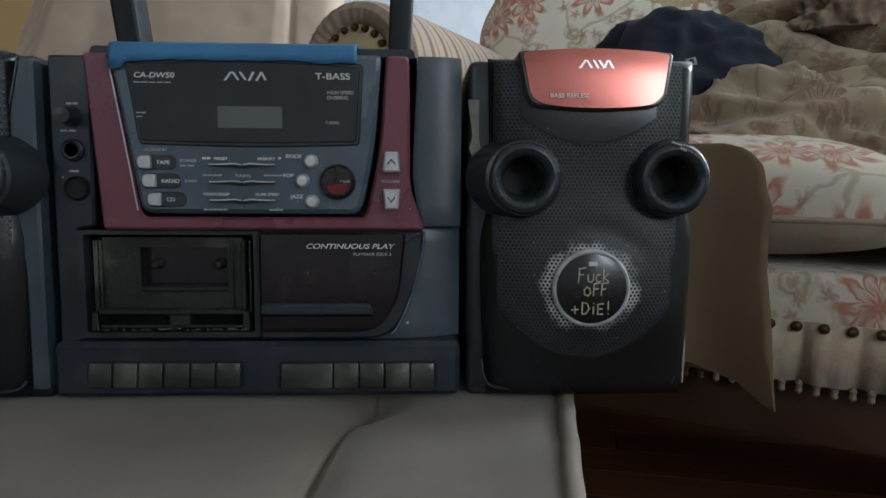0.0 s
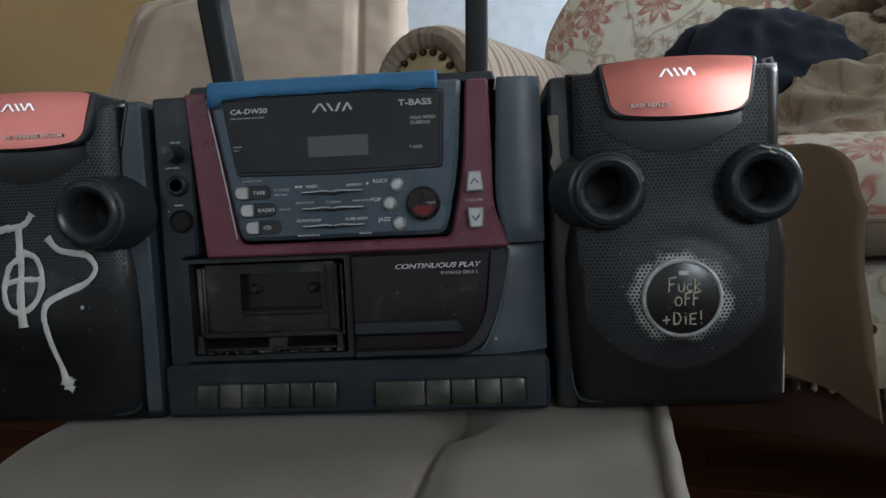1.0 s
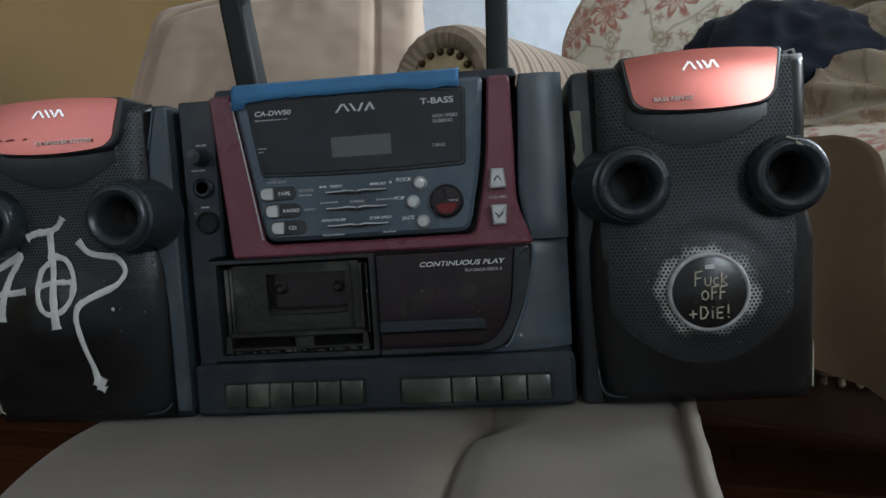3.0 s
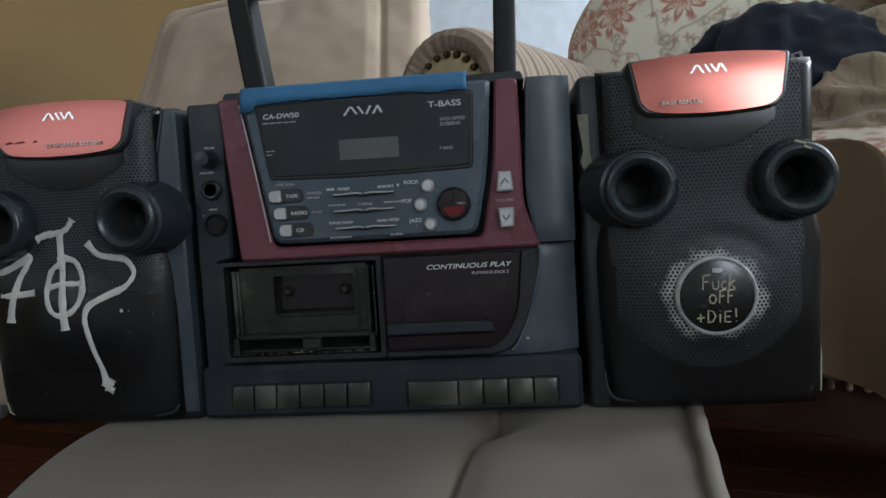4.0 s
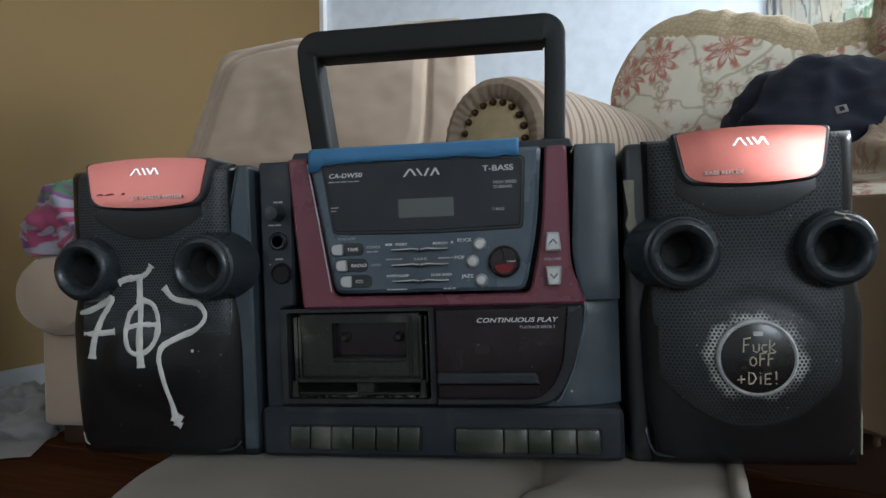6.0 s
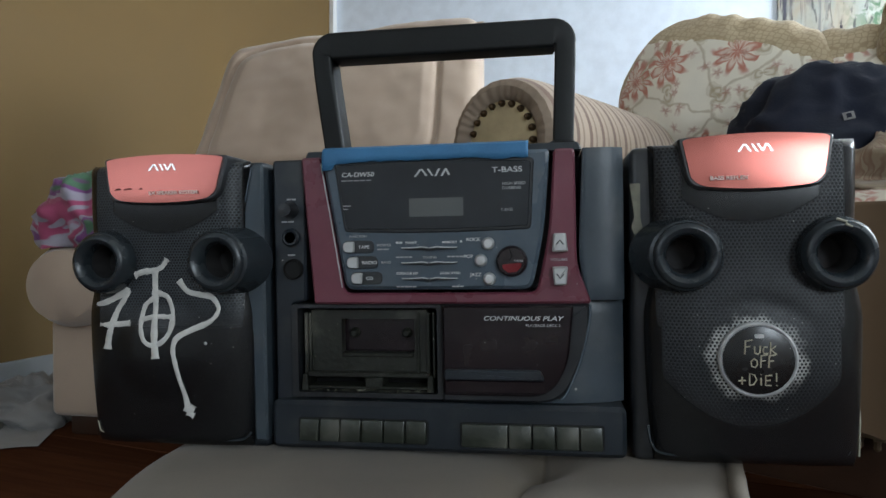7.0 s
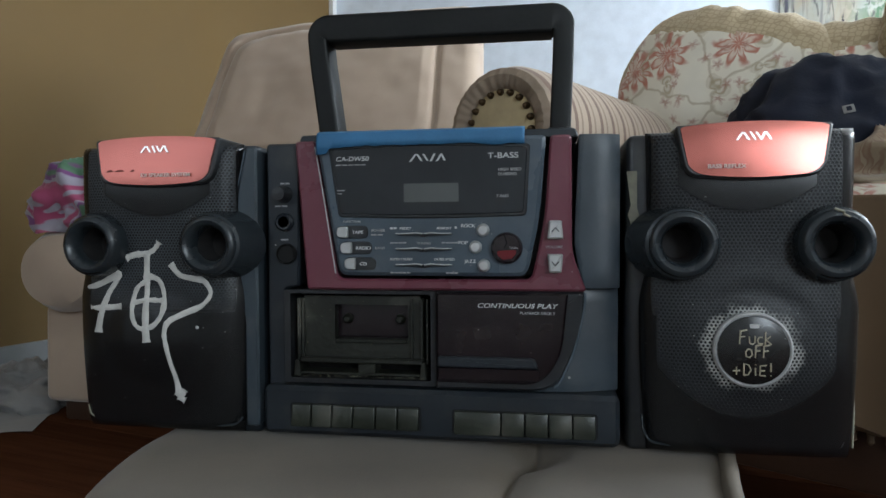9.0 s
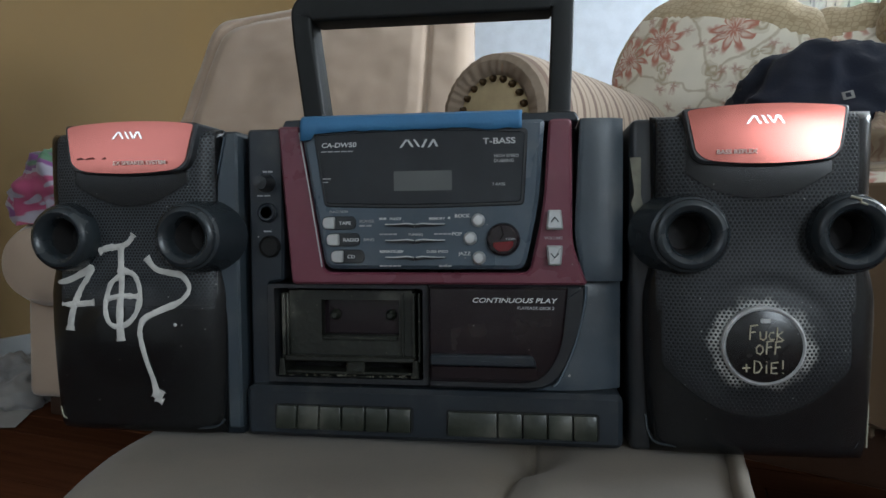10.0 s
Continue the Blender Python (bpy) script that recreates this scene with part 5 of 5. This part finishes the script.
def back_pillow(u, v, z, sx, sz, thick, lean, roll, label, gold_from=0.35, seed=0, turn=0, face=None, sag=0.0, square=4.0):
    """A loose back cushion: floral face with a gold fabric band along its top."""
    m = SOFA @ pose(u, v, z, 90 - lean, roll, turn)
    ob = thing("back_cushion", m, label, "cushion", "sofa back cushions")

    def crown(p):
        pucker = 0.006 * math.sin(p.x * 95 + seed) * max(0, (p.y / sz * 2 - 0.5))
        p.z += pucker
        p.y += pucker - 0.10 * sz * (abs(p.x) / (sx / 2)) ** 3 * (1 if p.y > 0 else 0)
        p += noise.noise_vector(p * 6 + Vector((seed, 2, 0))) * 0.014 + noise.noise_vector(p * 17 + Vector((seed, 5, 0))) * 0.004
        if sag:
            crease = 1 - abs(noise.noise((p.x * 4 + p.y * 5, p.y * 9 - p.x * 3, seed)))
            p.z += sag * (noise.noise(p * 5) - max(0, crease - 0.82) * 5)
        return p

    bm = puff(sx, sz, thick, square, 60, 60, crown=crown)
    edge = lambda c: c.y - 0.02 * math.sin(c.x * 9 + seed) < gold_from * sz / 2 and c.z > -0.2 * thick and c.x > -0.455 * sx
    split_part(bm, edge, "face", face or M_floral, "band", M_gold, ob, pose(0, 0, 0), "cream floral face", "gold scale-patterned band")
    return ob


back_pillow(0.208, 0.68, 0.937, 0.56, 0.39, 0.20, 14, 21, "plump floral sofa back cushion with gold band", 0.44, 1, square=2.7)
def rumpled_throw(m, sx, sz, thick):
    """A heavy cover pushed together over the sofa back, in deep slanting folds."""
    ob = thing("throw", m, "rumpled brown floral throw bunched against the sofa back", "throw")

    def crown(p):
        q = Vector((p.x * 3.0, p.y * 3.0, 0.3))
        w = noise.noise(q) * 1.3 + 0.5 * noise.noise(q * 2.3)
        slant = 0.55 * p.x + 1.0 * p.y
        fold = abs(math.sin(slant * 13.0 + w * 2.6))
        small = abs(math.sin((1.2 * p.x - 0.5 * p.y) * 21 + 3 * noise.noise(q * 1.7 + Vector((4, 0, 0)))))
        k = max(0.0, 1 - (2 * p.y / sz) ** 2)
        if p.z > -0.3 * thick:
            p.z += 0.095 * (fold ** 0.6 - 0.55) * (0.4 + 0.6 * k) + 0.018 * (small ** 0.6 - 0.5)
        p.y += 0.02 * noise.noise(q * 1.4 + Vector((0, 7, 0)))
        return p

    part("cloth", puff(sx, sz, thick, 4.5, 72, 88, crown=crown), M_floral_dark, ob, soft=True)
    part("bunched_end", heap(0.15, 0.10, 0.09, 3.3, 0.5, 96, 0.22), M_shawl, ob, "bunched dark brown woollen end", True, m.inverted() @ SOFA @ pose(0.765, 0.515, 0.878, 0, 0, 10), soft=True)
    part("front_fold", heap(0.66, 0.30, 0.165, 7.7, 0.24, 140, 0.34), M_floral_dark, ob, "creased pale floral fold lying on the seat", True, m.inverted() @ SOFA @ pose(0.62, 0.45, 0.625, 0, 0, 6), soft=True)
    return ob


rumpled_throw(SOFA @ pose(0.80, 0.60, 0.79, 90 - 24, -5, 0), 0.86, 0.37, 0.22)
back_pillow(0.46, 0.72, 0.925, 0.36, 0.30, 0.17, 14, 3, "floral sofa back cushion with a folded gold band", 0.35, 6)
back_pillow(0.79, 0.70, 1.02, 0.54, 0.28, 0.20, 25, 4, "rumpled gold and cream floral sofa back cushion", 0.1, 3, face=M_floral_seat, sag=0.02)
back_pillow(1.33, 0.68, 0.88, 0.54, 0.42, 0.22, 16, 3, "floral sofa back cushion", 0.5, 4)

cap = thing("knit_garment", SOFA @ pose(0.470, 0.44, 0.715, 0, 0, 20), "crumpled navy blue fleece garment lying on the sofa", "garment")
bm = heap(0.385, 0.26, 0.205, 2.3, 0.20, 96, 0.028)
part("cloth", bm, M_navy, cap, soft=True)
tag_ = part("label_tag", box(-0.0095, 0.0095, -0.002, 0.0, -0.0075, 0.0075, 0.0008), M_cloth, cap, "small white woven label", True, pose(0.006, -0.134, 0.086, -18, -12, 5))
part("label_print", box(-0.004, 0.004, -0.003, -0.002, -0.004, 0.004), M_navy, tag_)

# ---- cardboard sheet leaning on the sofa front ----
card = thing("cardboard_sheet", SOFA @ pose(0, 0.085, 0), "bent sheet of brown cardboard leaning on the sofa", "cardboard")
RIGHT = [(0.255, 0.708), (0.281, 0.704), (0.386, 0.692), (0.452, 0.682), (0.517, 0.681), (0.542, 0.685), (0.568, 0.675), (0.590, 0.671), (0.604, 0.667), (0.620, 0.654), (0.630, 0.640), (0.637, 0.612)]
LEFT = [(0.255, 0.702), (0.281, 0.655), (0.310, 0.50), (0.330, 0.20), (0.637, 0.20)]


def along(table, z):
    for (a, p), (b_, q) in zip(table, table[1:]):
        if z <= b_:
            return p + (q - p) * max(0, z - a) / (b_ - a)
    return table[-1][1]


bm = bmesh.new()
rows = []
for j in range(61):
    z = 0.255 + 0.382 * j / 60
    a, b_ = along(LEFT, z), along(RIGHT, z)
    row = []
    for i in range(41):
        x = a + (b_ - a) * i / 40
        y = -0.010 * max(0, (0.58 - x) / 0.1) ** 2 + 0.012 * math.sin((x - 0.5) * 22) - 0.03 * max(0, (x - 0.60) / 0.1) ** 2 * max(0, (0.45 - z) / 0.2)
        row.append(bm.verts.new((x, y, z)))
    rows.append(row)
for r0, r1 in zip(rows, rows[1:]):
    for i in range(40):
        bm.faces.new((r0[i], r0[i + 1], r1[i + 1], r1[i]))
part("foot_flap", box(0.20, 0.34, -0.012, -0.007, 0.001, 0.42, 0.001), M_card, card, "", True, pose(0, -0.10, 0))
cb = part("sheet", bm, M_card, card, soft=True)
so = cb.modifiers.new("thickness", "SOLIDIFY")
so.thickness = 0.005

# ---- recliner ----
rec = thing("recliner", pose(0, 0, 0), "tan suede recliner armchair with padded back and arms", "armchair")
def padded_panel(c00, c10, c01, c11, thick, crown, seam=None, nu=160, nv=120, seed=0):
    """An upholstered panel over four corners (foot left, foot right, top left, top right), rounded at its rim, with a sewn seam line."""
    bm = bmesh.new()
    c00, c10, c01, c11 = (Vector(c) for c in (c00, c10, c01, c11))
    out = (c10 - c00).cross(c01 - c00).normalized()

    def point(u, v, front):
        p = (c00 * (1 - u) + c10 * u) * (1 - v) + (c01 * (1 - u) + c11 * u) * v
        eu, ev = 2 * u - 1, 2 * v - 1
        k = min(1.0, (abs(eu) ** 14 + abs(ev) ** 14) ** (1 / 14))
        rim = math.sqrt(max(0.0, 1 - max(0.0, (k - 0.86) / 0.14) ** 2))
        h = thick * (0.5 * rim if front else -0.5 * rim)
        if front:
            h += crown * (1 - eu * eu) * (1 - ev * ev) + 0.010 * noise.noise((u * 5 + seed, v * 5, 1)) + 0.003 * noise.noise((u * 17, v * 15 + seed, 2))
            if seam:
                su0, su1, sv0, sv1 = seam
                qx, qy = abs(u - (su0 + su1) / 2) / ((su1 - su0) / 2), abs(v - (sv0 + sv1) / 2) / ((sv1 - sv0) / 2)
                d = ((qx ** 7 + qy ** 7) ** (1 / 7) - 1) * 0.4
                h -= 0.016 * math.exp(-(d / 0.009) ** 2)
                h += 0.014 * max(0.0, min(1.0, -d / 0.05))
        shrink = (1 - max(0.0, (k - 0.93)) * 0.25)
        mid = (c00 + c10 + c01 + c11) / 4
        return mid + (p - mid) * shrink + out * h

    def spread(a):
        e = 2 * a - 1
        return 0.5 + 0.5 * math.copysign(1 - (1 - abs(e)) ** 1.35, e)

    sides = []
    for front in (True, False):
        sides.append([[bm.verts.new(point(spread(i / nu), spread(j_ / nv), front)) for i in range(nu + 1)] for j_ in range(nv + 1)])
    for g in sides:
        for r0, r1 in zip(g, g[1:]):
            for i in range(nu):
                bm.faces.new((r0[i], r0[i + 1], r1[i + 1], r1[i]))
    a, b_ = sides
    ring = lambda g: g[0] + [r[-1] for r in g[1:]] + g[-1][-2::-1] + [r[0] for r in g[-2:0:-1]]
    ra, rb = ring(a), ring(b_)
    for i in range(len(ra)):
        bm.faces.new((ra[i - 1], ra[i], rb[i], rb[i - 1]))
    bmesh.ops.remove_doubles(bm, verts=bm.verts, dist=0.0002)
    return bm


part("back", padded_panel((-1.18, 1.50, 0.55), (-0.10, 1.48, 0.55), (-1.055, 1.76, 1.252), (-0.135, 1.76, 1.335), 0.15, 0.03, (0.075, 0.845, 0.30, 0.925), seed=3), M_suede, rec, "padded back with a sewn seam", True, soft=True)
part("back_frame", box(-0.98, -0.20, 1.70, 1.80, 0.12, 1.10, 0.03), M_suede, rec)
for x, w in ((-1.238, 0.262), (-0.07, 0.20)):
    roll = lathe([(0, -0.008), (0.06, -0.004), (0.098, 0.012), (0.118, 0.05), (0.122, 0.12), (0.121, 0.6), (0.0, 0.62)], 36)
    for v in roll.verts:
        v.co.x *= w / 0.244
        v.co += noise.noise_vector(v.co * 8 + Vector((x, 0, 0))) * 0.004
    part("arm_roll", roll, M_suede, rec, "padded rolled arm", True, pose(x, 1.08, 0.445))
    af = box(x - w * 0.38, x + w * 0.48, 1.165, 1.74, 0.06, 0.345, 0.022, 4)
    part("arm_front", af, M_suede, rec, "upholstered arm panel", True)
part("seat", puff(0.92, 0.6, 0.22, 8, 30, 24, 0.004, 5), M_suede, rec, "", True, pose(-0.65, 1.42, 0.35))
part("base", box(-1.30, 0.0, 1.2, 1.8, 0.0, 0.12, 0.01), M_wood_dark, rec)

pink = thing("print_cloth", pose(-1.20, 1.22, 0.55), "pink and green printed cloth heaped on the recliner arm", "cloth")
part("cloth", heap(0.34, 0.28, 0.20, 5.7, 0.34, 96, 0.10), M_pink, pink, soft=True)

# ---- corner by the baseboard ----
white = thing("white_cloth", pose(-1.53, 1.33, 0.0, 0, 0, 20), "crumpled white cloth on the floor by the wall", "cloth")
part("cloth", heap(0.30, 0.22, 0.125, 9.1, 0.55, 96, 0.16), M_cloth, white, soft=True)
sheet_ = thing("paper_sheet", pose(-1.62, 1.10, 0.0, 0, 0, 25), "flat white sheet lying on the floor", "paper")
sb = bmesh.new()
bmesh.ops.create_grid(sb, x_segments=20, y_segments=12, size=1)
for v in sb.verts:
    v.co = Vector((v.co.x * 0.28, v.co.y * 0.16, 0.004 + 0.004 * abs(noise.noise(v.co * 3))))
part("sheet", sb, M_cloth, sheet_)
jug = thing("plastic_jug", pose(-1.575, 1.17, 0.008), "small grey-white tapered plastic jug on the floor", "jug")
part("body", lathe([(0, 0), (0.058, 0.0), (0.060, 0.008), (0.050, 0.06), (0.043, 0.12), (0.038, 0.148), (0.028, 0.160), (0, 0.163)], 28), M_plastic_white, jug, "", True, pose(0, 0, 0, 90))
part("spout_hole", lathe([(0, 0), (0.007, 0.0), (0.008, 0.004)], 12), M_deep, jug, "", True, pose(0.025, -0.042, 0.06))

# ---- picture on the far wall ----
pic = thing("wall_picture", ROOM @ pose(1.02, WY1 - 0.012, 1.75), "pale landscape picture with dark branches and green leaves", "picture")
def painted_canvas(name):
    """Loose painting: pale ground, grey-violet trunks on one side, green strokes low on the other."""
    m = mat(name, (0.40, 0.42, 0.38), 0.8, vary=0.25, scale=6, fine=80)
    nt = m.node_tree
    b = nt.nodes["Principled BSDF"]
    base = b.inputs["Base Color"].links[0].from_socket
    tc = node(nt, "ShaderNodeTexCoord")
    sep = node(nt, "ShaderNodeSeparateXYZ")
    nt.links.new(tc.outputs["Object"], sep.inputs[0])

    def blot(scale, sc, lo, hi, dist=1.0, rot=0.0):
        mp = node(nt, "ShaderNodeMapping", Scale=scale, Rotation=(0, rot, 0))
        nt.links.new(tc.outputs["Object"], mp.inputs["Vector"])
        n = node(nt, "ShaderNodeTexNoise", Scale=sc, Detail=5.0, Distortion=dist)
        nt.links.new(mp.outputs[0], n.inputs["Vector"])
        r = node(nt, "ShaderNodeMapRange")
        r.inputs["From Min"].default_value, r.inputs["From Max"].default_value = lo, hi
        nt.links.new(n.outputs["Fac"], r.inputs["Value"])
        return r.outputs[0]

    def fade(sock, lo, hi):
        r = node(nt, "ShaderNodeMapRange")
        r.inputs["From Min"].default_value, r.inputs["From Max"].default_value = lo, hi
        nt.links.new(sock, r.inputs["Value"])
        return r.outputs[0]

    c = color_mix(nt, blot((3, 1, 2), 2.0, 0.45, 0.62), base, (0.42, 0.37, 0.29))
    c = color_mix(nt, math_node(nt, "MULTIPLY", blot((6, 1, 1.1), 3.0, 0.50, 0.60), fade(sep.outputs[0], -0.10, -0.36)), c, (0.10, 0.10, 0.13))
    c = color_mix(nt, math_node(nt, "MULTIPLY", blot((5, 1, 3), 3.2, 0.47, 0.57, 1.5, 0.5), fade(sep.outputs[0], -0.16, 0.02)), c, (0.10, 0.19, 0.11))
    c = color_mix(nt, math_node(nt, "MULTIPLY", blot((9, 1, 2.2), 3.5, 0.56, 0.63, 0.8, -0.5), 0.8), c, (0.07, 0.07, 0.075))
    nt.links.new(c, b.inputs["Base Color"])
    return m


M_canvas = painted_canvas("painted_canvas")
M_branch = mat("painted_dark", (0.06, 0.05, 0.055), 0.8, vary=0.3)
part("canvas", box(-0.44, 0.44, -0.010, 0.010, -0.5, 0.5, 0.003), M_canvas, pic)
for pts in ([(-0.20, -0.45), (-0.17, -0.33), (-0.13, -0.24), (-0.09, -0.19)], [(-0.13, -0.24), (-0.15, -0.16), (-0.14, -0.05)]):
    part("branch", tube(smooth_line([(x, -0.0105, z) for x, z in pts], 6), lambda t: 0.011 - 0.005 * t, 6, flat=0.12), M_branch, pic, "painted dark branch")

# ---- floor boards ----
PW, PL = 0.115, 1.62
boards = []
for i in range(int((WY1 - WY0) / PW) + 1):
    y0 = WY0 + PW * i
    x = WX0 - (i * 0.61) % PL
    while x < WX1:
        a, b_ = max(x, WX0), min(x + PL, WX1)
        if b_ - a > 0.05:
            boards.append((a, b_, y0, min(y0 + PW, WY1)))
        x += PL
for a, b_, y0, y1 in boards:
    part("plank", box(a + 0.0012, b_ - 0.0012, y0 + 0.0012, y1 - 0.0012, -0.006, 0.0, 0.0015, 1), M_floor, floor, "", False)
